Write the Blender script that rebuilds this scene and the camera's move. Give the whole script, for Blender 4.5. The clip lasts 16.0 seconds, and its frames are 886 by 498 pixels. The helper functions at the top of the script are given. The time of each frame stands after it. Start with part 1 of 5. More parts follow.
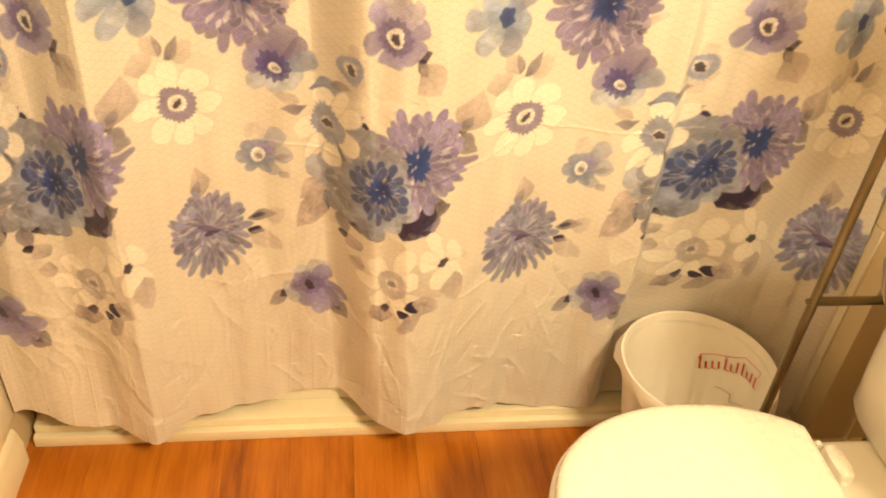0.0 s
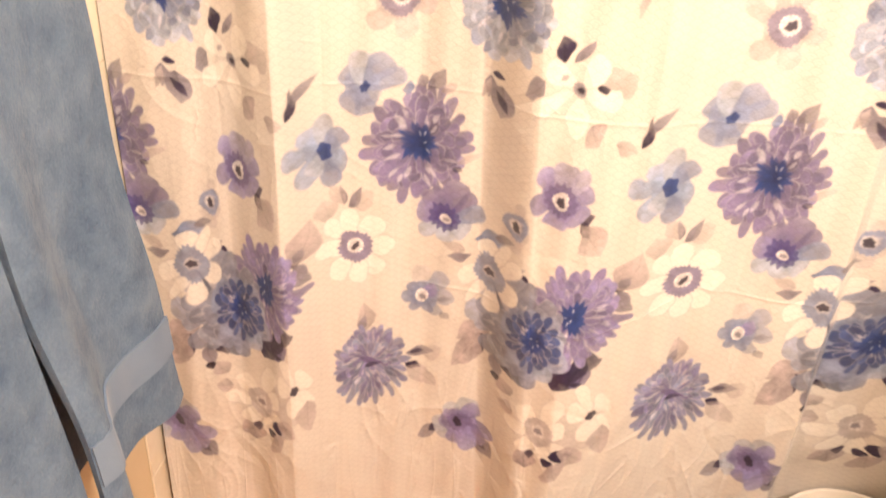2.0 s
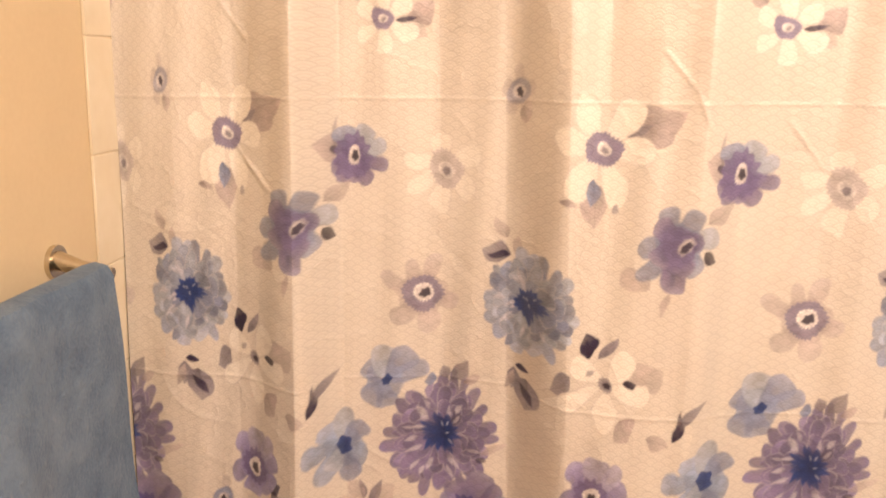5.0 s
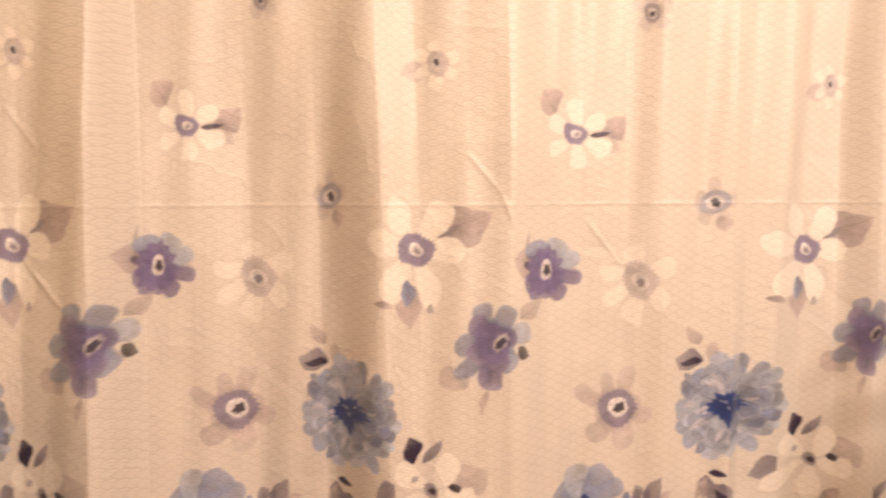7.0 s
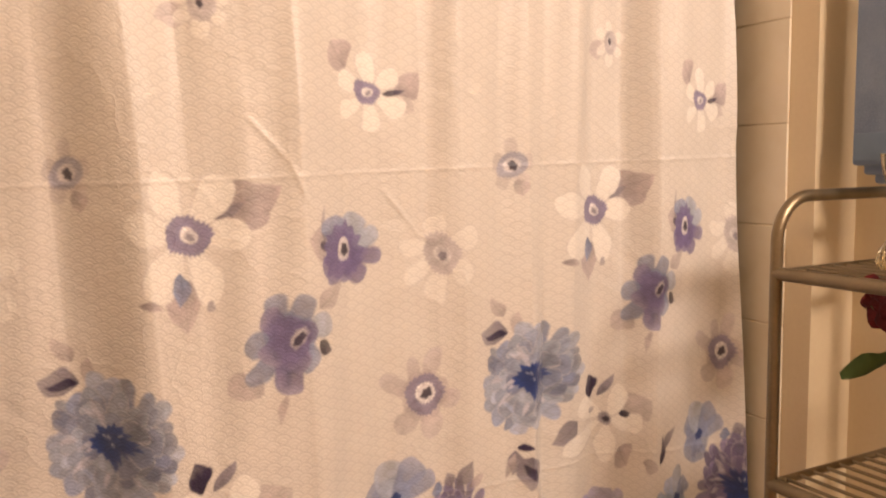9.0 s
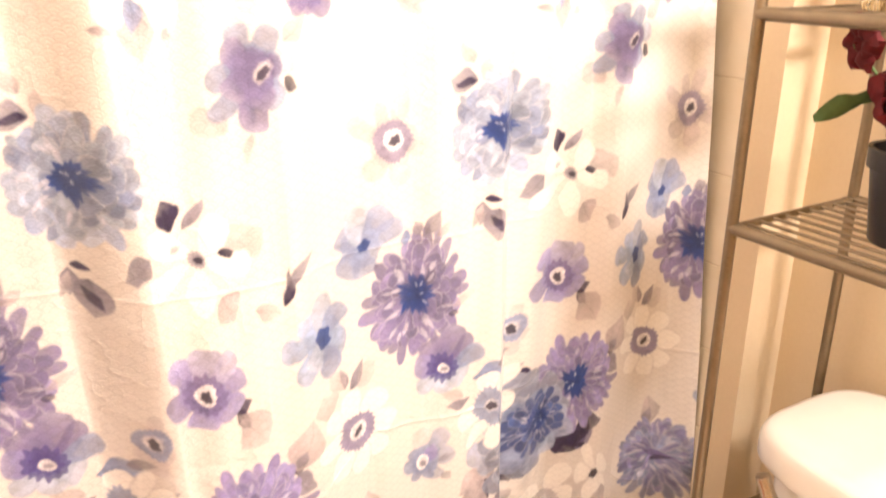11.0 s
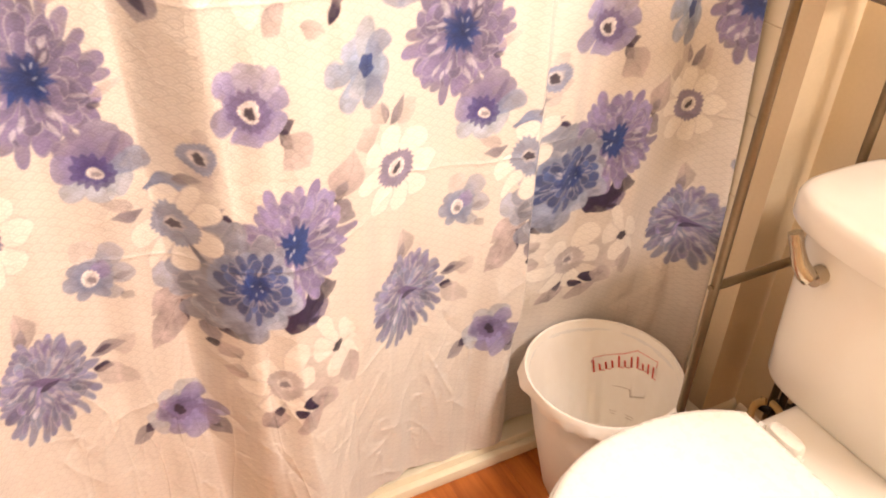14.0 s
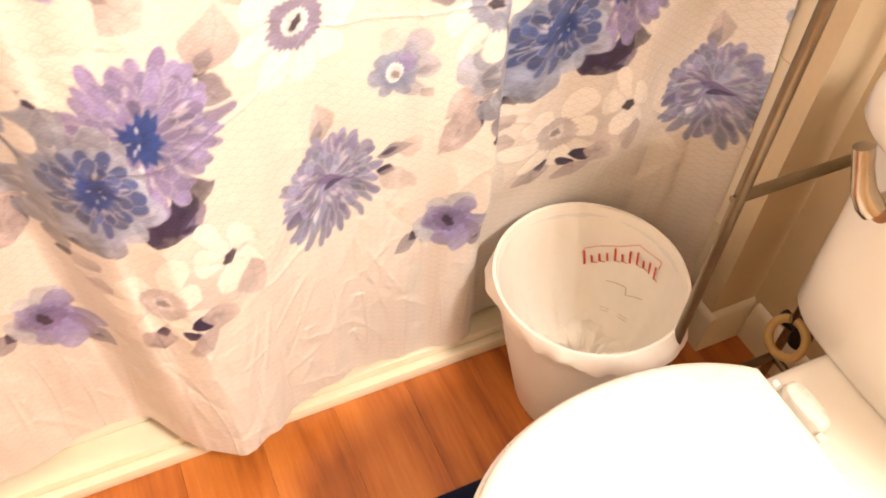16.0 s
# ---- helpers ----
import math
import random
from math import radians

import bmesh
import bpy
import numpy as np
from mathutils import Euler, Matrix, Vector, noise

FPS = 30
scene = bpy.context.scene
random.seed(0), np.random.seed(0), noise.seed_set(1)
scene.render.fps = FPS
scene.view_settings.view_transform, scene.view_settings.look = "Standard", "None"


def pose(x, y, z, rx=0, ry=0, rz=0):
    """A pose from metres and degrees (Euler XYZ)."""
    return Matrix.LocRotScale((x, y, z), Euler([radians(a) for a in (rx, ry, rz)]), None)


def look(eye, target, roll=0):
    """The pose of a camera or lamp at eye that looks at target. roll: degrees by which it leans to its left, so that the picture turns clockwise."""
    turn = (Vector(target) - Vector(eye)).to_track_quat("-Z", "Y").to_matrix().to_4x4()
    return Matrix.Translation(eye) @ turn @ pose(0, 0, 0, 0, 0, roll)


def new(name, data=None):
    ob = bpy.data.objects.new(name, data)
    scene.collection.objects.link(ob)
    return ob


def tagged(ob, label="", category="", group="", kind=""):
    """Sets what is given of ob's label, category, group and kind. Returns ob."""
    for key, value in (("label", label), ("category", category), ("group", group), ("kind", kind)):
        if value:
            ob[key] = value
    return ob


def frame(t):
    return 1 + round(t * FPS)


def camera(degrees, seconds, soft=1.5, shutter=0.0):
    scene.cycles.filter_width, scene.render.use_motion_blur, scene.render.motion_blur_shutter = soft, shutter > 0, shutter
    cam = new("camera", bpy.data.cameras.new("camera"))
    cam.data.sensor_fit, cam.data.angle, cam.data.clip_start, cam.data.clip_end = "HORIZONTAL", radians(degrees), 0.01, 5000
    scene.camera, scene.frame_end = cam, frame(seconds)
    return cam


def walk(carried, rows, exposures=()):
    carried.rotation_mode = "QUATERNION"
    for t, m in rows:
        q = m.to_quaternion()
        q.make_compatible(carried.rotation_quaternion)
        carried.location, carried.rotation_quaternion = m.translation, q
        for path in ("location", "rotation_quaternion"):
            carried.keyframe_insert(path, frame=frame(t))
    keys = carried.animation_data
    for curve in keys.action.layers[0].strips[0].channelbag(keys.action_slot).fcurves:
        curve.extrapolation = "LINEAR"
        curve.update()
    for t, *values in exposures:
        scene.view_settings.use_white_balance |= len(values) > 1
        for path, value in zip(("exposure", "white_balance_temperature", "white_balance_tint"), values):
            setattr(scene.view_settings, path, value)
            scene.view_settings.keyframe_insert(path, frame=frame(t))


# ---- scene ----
cam = camera(57.4, 16.0, 1.7, 0.4)
PATH = [
    (0, (0.6, -1.039, 1.221), (0.863, 0.546, 0.03), 5.2),
    (0.5, (0.638, -1.045, 1.226), (0.793, 0.567, 0.053), 4.6),
    (1, (0.637, -1.063, 1.248), (0.767, 0.59, 0.13), 3.8),
    (1.5, (0.614, -1.063, 1.263), (0.594, 0.632, 0.203), 3.4),
    (2, (0.582, -1.059, 1.282), (0.476, 0.692, 0.32), 2.9),
    (2.5, (0.583, -1.046, 1.305), (0.463, 0.753, 0.438), 1.8),
    (3, (0.577, -1.019, 1.319), (0.463, 0.816, 0.531), 1.2),
    (3.5, (0.569, -1.023, 1.355), (0.446, 0.853, 0.67), 1.4),
    (4, (0.559, -1.02, 1.369), (0.429, 0.873, 0.736), 1.6),
    (4.2, (0.557, -1.02, 1.375), (0.414, 0.882, 0.774), 1.6),
    (6.3, (0.529, -1.031, 1.33), (0.477, 0.961, 1.161), 1.7),
    (6.5, (0.539, -1.029, 1.331), (0.547, 0.966, 1.19), 1.5),
    (7, (0.558, -1.016, 1.333), (0.838, 0.96, 1.206), 0.9),
    (7.5, (0.569, -1.013, 1.333), (0.997, 0.937, 1.216), 0.7),
    (8, (0.571, -0.98, 1.337), (1.048, 0.96, 1.244), 0.9),
    (8.2, (0.56, -0.949, 1.337), (1.162, 0.956, 1.249), 0.7),
    (10.3, (0.505, -0.831, 1.318), (1.512, 0.822, 0.815), 0.5),
    (10.5, (0.508, -0.836, 1.305), (1.501, 0.811, 0.755), 0.2),
    (11, (0.507, -0.842, 1.27), (1.465, 0.771, 0.577), 0.0),
    (11.5, (0.505, -0.848, 1.249), (1.431, 0.727, 0.436), -0.2),
    (12, (0.512, -0.844, 1.239), (1.4, 0.719, 0.361), -0.1),
    (12.5, (0.498, -0.846, 1.226), (1.371, 0.69, 0.289), 0.8),
    (13, (0.499, -0.848, 1.205), (1.352, 0.619, 0.147), 0.6),
    (13.5, (0.484, -0.847, 1.197), (1.322, 0.609, 0.111), 2.5),
    (14, (0.478, -0.855, 1.196), (1.281, 0.588, 0.067), 2.6),
    (14.5, (0.492, -0.804, 1.166), (1.333, 0.55, -0.042), 2.8),
    (15, (0.637, -0.698, 1.121), (1.414, 0.533, -0.25), 0.8),
    (15.5, (0.743, -0.595, 1.081), (1.404, 0.569, -0.406), 2.4),
    (16, (0.721, -0.639, 1.109), (1.312, 0.535, -0.399), 3.3),
]
EXPOSURES = [  # seconds, stops, kelvin, tint
    (0.0, -0.03, 8900, 0), (0.5, -0.03, 8600, 1), (1.0, 0.0, 7650, 7), (1.5, 0.2, 6400, 13), (2.0, 0.12, 6250, 15), (2.5, -0.10, 6350, 17), (3.0, -0.33, 6500, 19), (3.5, -0.25, 6450, 18),
    (4.2, -0.35, 6550, 17), (6.3, -0.95, 6500, 20), (6.8, -0.84, 6450, 20), (7.1, -0.86, 6500, 20), (7.5, -1.0, 6600, 21), (8.2, -1.08, 6650, 21), (10.3, -0.58, 5950, 19), (10.6, -0.12, 5850, 18), (11.0, 0.42, 5700, 15),
    (11.5, 0.52, 5700, 15), (12.0, 0.42, 5800, 16), (13.0, 0.25, 5900, 17), (14.0, 0.2, 5950, 17), (14.5, 0.22, 6000, 16), (15.0, -0.15, 6200, 17), (15.5, 0.27, 6050, 15), (16.0, 0.5, 5950, 14),
]
walk(cam, [(t, look(eye, target, roll)) for t, eye, target, roll in PATH], EXPOSURES)

# ---- world and light ----
world = bpy.data.worlds.new("world")
scene.world = world
world.use_nodes = True
world.node_tree.nodes["Background"].inputs[0].default_value = (1.0, 0.86, 0.68, 1)
world.node_tree.nodes["Background"].inputs[1].default_value = 0.02


def area_lamp(name, eye, target, sx, sy, watts, colour):
    data = bpy.data.lights.new(name, "AREA")
    data.shape, data.size, data.size_y, data.energy, data.color = "RECTANGLE", sx, sy, watts, colour
    ob = new(name, data)
    ob.matrix_world = look(eye, target)
    return ob


WARM = (1.0, 0.83, 0.65)
area_lamp("vanity_lamp", (1.45, -1.45, 2.07), (0.75, -0.2, 0.75), 0.50, 0.20, 75.0, WARM)
# Weak overhead fill with no known fitting, added to soften the vanity lamp's shadows.
area_lamp("overhead_fill", (0.72, -1.05, 2.32), (0.72, -1.05, 0.0), 0.35, 0.35, 4.0, WARM)

# ---- materials ----


class Nodes:
    """Small helper to write node trees."""

    def __init__(self, name):
        self.mat = bpy.data.materials.new(name)
        self.mat.use_nodes = True
        self.tree = self.mat.node_tree
        self.bsdf = self.tree.nodes["Principled BSDF"]

    def add(self, kind, **values):
        node = self.tree.nodes.new(kind)
        for key, value in values.items():
            node.inputs[key.replace("_", " ")].default_value = value
        return node

    def link(self, a, b):
        self.tree.links.new(a, b)

    def math(self, op, a, b=0.0, c=0.0):
        node = self.tree.nodes.new("ShaderNodeMath")
        node.operation = op
        for i, v in enumerate((a, b, c)):
            if isinstance(v, (int, float)):
                node.inputs[i].default_value = v
            else:
                self.link(v, node.inputs[i])
        return node.outputs[0]

    def noise(self, scale, detail=3.0, vector=None, rough=0.55):
        node = self.add("ShaderNodeTexNoise", Scale=scale, Detail=detail, Roughness=rough)
        if vector is None:
            coord = self.tree.nodes.new("ShaderNodeTexCoord")
            vector = coord.outputs["Object"]
        self.link(vector, node.inputs["Vector"])
        return node.outputs[0]

    def ramp(self, fac, stops):
        node = self.tree.nodes.new("ShaderNodeValToRGB")
        while len(node.color_ramp.elements) < len(stops):
            node.color_ramp.elements.new(0.5)
        for el, (pos, col) in zip(node.color_ramp.elements, stops):
            el.position, el.color = pos, (*col, 1)
        self.link(fac, node.inputs[0])
        return node.outputs[0]

    def bump(self, height, strength=0.3, distance=0.002):
        node = self.add("ShaderNodeBump", Strength=strength, Distance=distance)
        self.link(height, node.inputs["Height"])
        self.link(node.outputs[0], self.bsdf.inputs["Normal"])


def surface(name, dark, light, rough=0.5, scale=6.0, fine=90.0, relief=0.15, depth=0.001, metal=0.0, spec=0.5, sheen=0.0):
    """A paint-like or plastic-like surface with broad and fine variation."""
    n = Nodes(name)
    broad, grain = n.noise(scale, 3), n.noise(fine, 4)
    both = n.math("ADD", n.math("MULTIPLY", broad, 0.7), n.math("MULTIPLY", grain, 0.3))
    n.link(n.ramp(both, [(0.32, dark), (0.68, light)]), n.bsdf.inputs["Base Color"])
    n.link(n.math("MULTIPLY_ADD", grain, 0.12, rough - 0.06), n.bsdf.inputs["Roughness"])
    n.bsdf.inputs["Metallic"].default_value = metal
    n.bsdf.inputs["Specular IOR Level"].default_value = spec
    n.bsdf.inputs["Sheen Weight"].default_value = sheen
    n.bump(grain, relief, depth)
    return n.mat


PAINT = surface("cream_wall_paint", (0.64, 0.52, 0.335), (0.71, 0.59, 0.40), 0.55, 3.0, 160.0, 0.12, 0.0006)
CEIL = surface("ceiling_paint", (0.74, 0.70, 0.62), (0.80, 0.76, 0.68), 0.8, 3.0, 120.0)
TRIM = surface("trim_paint", (0.76, 0.68, 0.50), (0.82, 0.75, 0.58), 0.24, 8.0, 60.0, 0.08, 0.0005)
TILE = surface("glazed_tile", (0.76, 0.68, 0.52), (0.81, 0.74, 0.60), 0.2, 12.0, 50.0, 0.05, 0.0004)
GROUT = surface("grout", (0.60, 0.51, 0.37), (0.68, 0.59, 0.45), 0.9, 30.0, 300.0)
ENAMEL = surface("tub_enamel", (0.80, 0.74, 0.62), (0.85, 0.80, 0.70), 0.22, 5.0, 40.0, 0.03, 0.0004)
CHINA = surface("vitreous_china", (0.78, 0.75, 0.68), (0.82, 0.79, 0.73), 0.16, 4.0, 30.0, 0.02, 0.0004)
SEAT = surface("seat_plastic", (0.81, 0.78, 0.71), (0.85, 0.82, 0.76), 0.28, 6.0, 60.0, 0.03, 0.0004)
BINWHITE = surface("bin_plastic", (0.82, 0.79, 0.74), (0.86, 0.83, 0.78), 0.4, 9.0, 120.0, 0.06, 0.0005)
METAL = surface("champagne_metal", (0.20, 0.155, 0.095), (0.28, 0.22, 0.14), 0.38, 14.0, 200.0, 0.06, 0.0004, 0.85)
NICKEL = surface("brushed_nickel", (0.60, 0.53, 0.42), (0.72, 0.64, 0.52), 0.25, 20.0, 240.0, 0.05, 0.0003, 1.0)
LEVER = surface("worn_brass_lever", (0.42, 0.36, 0.27), (0.58, 0.52, 0.42), 0.24, 30.0, 200.0, 0.06, 0.0004, 1.0)


def terry_material():
    """Deep blue terry: brushed blotches over fine tufts."""
    n = Nodes("blue_terry")
    tall = n.add("ShaderNodeMapping")
    tall.inputs["Scale"].default_value = (1.0, 1.0, 1.0)
    n.link(n.add("ShaderNodeTexCoord").outputs["Object"], tall.inputs["Vector"])
    blotch, brush, tuft = n.noise(9.0, 2, tall.outputs[0]), n.noise(26.0, 3, tall.outputs[0]), n.noise(260.0, 3, tall.outputs[0])
    both = n.math("ADD", n.math("MULTIPLY", blotch, 0.35), n.math("ADD", n.math("MULTIPLY", brush, 0.45), n.math("MULTIPLY", tuft, 0.20)))
    n.link(n.ramp(both, [(0.34, (0.075, 0.120, 0.200)), (0.50, (0.125, 0.185, 0.275)), (0.66, (0.18, 0.25, 0.350))]), n.bsdf.inputs["Base Color"])
    n.bsdf.inputs["Roughness"].default_value = 0.95
    n.bsdf.inputs["Specular IOR Level"].default_value = 0.05
    n.bsdf.inputs["Sheen Weight"].default_value = 0.12
    n.bump(n.math("ADD", n.math("MULTIPLY", brush, 2.2), n.math("MULTIPLY", tuft, 0.7)), 0.7, 0.004)
    return n.mat


TOWEL = terry_material()
BAND = surface("blue_towel_band", (0.17, 0.235, 0.34), (0.20, 0.27, 0.375), 0.85, 20.0, 500.0, 0.3, 0.001, sheen=0.2, spec=0.1)
RIB = surface("light_blue_ribbed_cloth", (0.19, 0.25, 0.37), (0.27, 0.34, 0.47), 0.9, 14.0, 420.0, 0.8, 0.002, sheen=0.15, spec=0.1)
MAT = surface("navy_mat", (0.008, 0.010, 0.028), (0.02, 0.024, 0.05), 0.95, 30.0, 300.0, 0.8, 0.003, spec=0.1)
BLACK = surface("black_plastic", (0.008, 0.007, 0.007), (0.018, 0.016, 0.015), 0.4, 20.0, 150.0)
YELLOW = surface("yellow_hose", (0.50, 0.33, 0.11), (0.62, 0.43, 0.17), 0.45, 30.0, 150.0)
RED = surface("red_print", (0.74, 0.11, 0.07), (0.82, 0.16, 0.11), 0.5, 60.0, 300.0)
GREYINK = surface("grey_print", (0.45, 0.36, 0.29), (0.55, 0.45, 0.37), 0.5, 60.0, 300.0)
PETAL = surface("red_cloth_petal", (0.10, 0.006, 0.008), (0.24, 0.016, 0.018), 0.7, 40.0, 200.0, 0.3, 0.001)
LEAF = surface("green_cloth_leaf", (0.06, 0.11, 0.03), (0.13, 0.20, 0.055), 0.6, 30.0, 160.0, 0.3, 0.001)
DARKLEAF = surface("dark_cloth_leaf", (0.012, 0.02, 0.01), (0.03, 0.045, 0.018), 0.6, 30.0, 160.0, 0.3, 0.001)
SOIL = surface("dark_soil", (0.01, 0.008, 0.006), (0.03, 0.022, 0.016), 0.95, 60.0, 300.0, 0.9, 0.004)


def let_light_through(mat, share):
    """Thin plastic: part of the light comes through."""
    tree = mat.node_tree
    bsdf, out = tree.nodes["Principled BSDF"], tree.nodes["Material Output"]
    thin, mix = tree.nodes.new("ShaderNodeBsdfTranslucent"), tree.nodes.new("ShaderNodeMixShader")
    thin.inputs[0].default_value = (0.86, 0.80, 0.72, 1)
    mix.inputs[0].default_value = share
    tree.links.new(bsdf.outputs[0], mix.inputs[1])
    tree.links.new(thin.outputs[0], mix.inputs[2])
    tree.links.new(mix.outputs[0], out.inputs[0])


def liner_material():
    n = Nodes("thin_white_bag_film")
    grain = n.noise(55.0, 5)
    n.link(n.ramp(grain, [(0.3, (0.93, 0.87, 0.78)), (0.7, (0.95, 0.90, 0.82))]), n.bsdf.inputs["Base Color"])
    n.bsdf.inputs["Roughness"].default_value = 0.5
    n.bump(n.noise(26.0, 5), 0.3, 0.004)
    return n.mat


LINER = liner_material()
let_light_through(LINER, 0.05)


def glass_material():
    n = Nodes("amber_tinted_glass")
    n.bsdf.inputs["Base Color"].default_value = (0.95, 0.88, 0.66, 1)
    n.bsdf.inputs["Transmission Weight"].default_value = 1.0
    n.bsdf.inputs["Roughness"].default_value = 0.06
    n.bsdf.inputs["IOR"].default_value = 1.48
    n.bump(n.noise(70.0, 2), 0.4, 0.003)
    return n.mat


GLASS = glass_material()


def wood_material():
    n = Nodes("orange_wood_laminate")
    coord = n.tree.nodes.new("ShaderNodeTexCoord")
    info = n.tree.nodes.new("ShaderNodeObjectInfo")
    shift = n.tree.nodes.new("ShaderNodeCombineXYZ")
    for i in range(3):
        n.link(n.math("MULTIPLY", info.outputs["Random"], 17.0 + 9 * i), shift.inputs[i])
    move = n.tree.nodes.new("ShaderNodeVectorMath")
    n.link(coord.outputs["Object"], move.inputs[0])
    n.link(shift.outputs[0], move.inputs[1])
    stretch = n.add("ShaderNodeMapping")
    stretch.inputs["Scale"].default_value = (11.0, 1.3, 11.0)
    n.link(move.outputs[0], stretch.inputs["Vector"])
    grain = n.noise(2.2, 6, stretch.outputs[0], 0.62)
    stretch2 = n.add("ShaderNodeMapping")
    stretch2.inputs["Scale"].default_value = (90.0, 4.0, 90.0)
    n.link(move.outputs[0], stretch2.inputs["Vector"])
    fine = n.noise(2.0, 4, stretch2.outputs[0])
    knots = n.noise(5.0, 2, move.outputs[0])
    mixed = n.math("ADD", n.math("MULTIPLY", grain, 0.62), n.math("ADD", n.math("MULTIPLY", fine, 0.2), n.math("MULTIPLY", knots, 0.2)))
    tone = n.math("MULTIPLY_ADD", info.outputs["Random"], 0.04, n.math("SUBTRACT", mixed, 0.02))
    n.link(n.ramp(tone, [(0.32, (0.19, 0.048, 0.007)), (0.45, (0.39, 0.112, 0.015)), (0.57, (0.50, 0.162, 0.025)), (0.72, (0.60, 0.235, 0.048))]), n.bsdf.inputs["Base Color"])
    n.link(n.math("MULTIPLY_ADD", grain, 0.2, 0.28), n.bsdf.inputs["Roughness"])
    n.bump(fine, 0.15, 0.0006)
    return n.mat


WOOD = wood_material()


def curtain_material():
    """White polyester with a woven fan pattern of overlapping arcs; the print is carried by the cloth's own colour layer."""
    n = Nodes("printed_curtain_cloth")
    cloth = n.tree.nodes.new("ShaderNodeUVMap")
    cloth.uv_map = "cloth"
    split = n.tree.nodes.new("ShaderNodeSeparateXYZ")
    n.link(cloth.outputs[0], split.inputs[0])
    radius = 0.0118
    x, y = n.math("DIVIDE", split.outputs[0], radius), n.math("DIVIDE", split.outputs[1], radius)
    row = n.math("FLOOR", n.math("MULTIPLY", y, 2.0))

    def dist(r):
        half = n.math("MULTIPLY", n.math("FLOORED_MODULO", r, 2.0), 1.0)
        px = n.math("SUBTRACT", n.math("FLOORED_MODULO", n.math("ADD", x, half), 2.0), 1.0)
        py = n.math("SUBTRACT", y, n.math("MULTIPLY", r, 0.5))
        return n.math("SQRT", n.math("ADD", n.math("MULTIPLY", px, px), n.math("MULTIPLY", py, py)))

    low, here = dist(n.math("SUBTRACT", row, 1.0)), dist(row)
    inside = n.math("LESS_THAN", low, 1.0)
    d = n.math("ADD", n.math("MULTIPLY", inside, low), n.math("MULTIPLY", n.math("SUBTRACT", 1.0, inside), here))
    arcs = n.math("MULTIPLY_ADD", n.math("SINE", n.math("MULTIPLY_ADD", d, 19.0, 0.6)), 0.5, 0.5)
    fan = n.math("POWER", n.math("MINIMUM", d, 1.0), 12.0)
    paint = n.tree.nodes.new("ShaderNodeVertexColor")
    paint.layer_name = "print"
    weave = n.noise(900.0, 2, cloth.outputs[0])
    crease = n.noise(16.0, 5, cloth.outputs[0], 0.6)
    ridge = n.math("POWER", n.math("SUBTRACT", 1.0, n.math("ABSOLUTE", n.math("MULTIPLY_ADD", n.noise(9.0, 3, cloth.outputs[0]), 2.0, -1.0))), 14.0)
    tone = n.math("MULTIPLY_ADD", arcs, 0.09, n.math("MULTIPLY_ADD", crease, 0.10, n.math("MULTIPLY_ADD", fan, -0.13, 0.96)))
    mul = n.tree.nodes.new("ShaderNodeVectorMath")
    mul.operation = "SCALE"
    n.link(paint.outputs[0], mul.inputs[0])
    n.link(tone, mul.inputs["Scale"])
    n.link(mul.outputs[0], n.bsdf.inputs["Base Color"])
    n.link(n.math("MULTIPLY_ADD", arcs, -0.14, 0.52), n.bsdf.inputs["Roughness"])
    n.bsdf.inputs["Sheen Weight"].default_value = 0.15
    low = n.math("MULTIPLY", n.math("SUBTRACT", 0.42, split.outputs[1]), 4.0)
    low = n.math("MINIMUM", n.math("MAXIMUM", low, 0.10), 1.0)
    slant = n.add("ShaderNodeMapping")
    slant.inputs["Rotation"].default_value = (0, 0, 0.35)
    slant.inputs["Scale"].default_value = (3.4, 0.38, 1.0)
    n.link(cloth.outputs[0], slant.inputs["Vector"])
    pinch = n.math("POWER", n.math("SUBTRACT", 1.0, n.math("ABSOLUTE", n.math("MULTIPLY_ADD", n.noise(6.0, 1, slant.outputs[0]), 2.0, -1.0))), 40.0)
    crumple = n.math("MULTIPLY", low, n.math("MULTIPLY", pinch, 0.40))
    crease = n.math("ADD", crease, crumple)
    relief = n.math("ADD", n.math("MULTIPLY", arcs, 0.06), n.math("ADD", n.math("MULTIPLY", weave, 0.1), n.math("ADD", n.math("MULTIPLY", crease, 1.15), n.math("MULTIPLY", ridge, 0.3))))
    n.bump(relief, 0.5, 0.004)
    return n.mat


CLOTH = curtain_material()

# ---- mesh helpers ----


def mesh_of(name, bm, mat, smooth=True):
    me = bpy.data.meshes.new(name)
    bm.to_mesh(me)
    bm.free()
    me.materials.append(mat)
    if smooth:
        me.polygons.foreach_set("use_smooth", [True] * len(me.polygons))
        me.set_sharp_from_angle(angle=radians(40))
    return me


def part(name, bm, mat, parent=None, label="", smooth=True):
    ob = new(name, mesh_of(name, bm, mat, smooth))
    if parent is not None:
        ob.parent = parent
    return tagged(ob, label)


def thing(name, label, category, at=(0, 0, 0), group="", kind=""):
    ob = new(name)
    ob.location = at
    return tagged(ob, label, category, group, kind)


def structure(name, bm, mat, label="", smooth=True):
    return tagged(part(name, bm, mat, None, "", smooth), label, "", "", "structure")


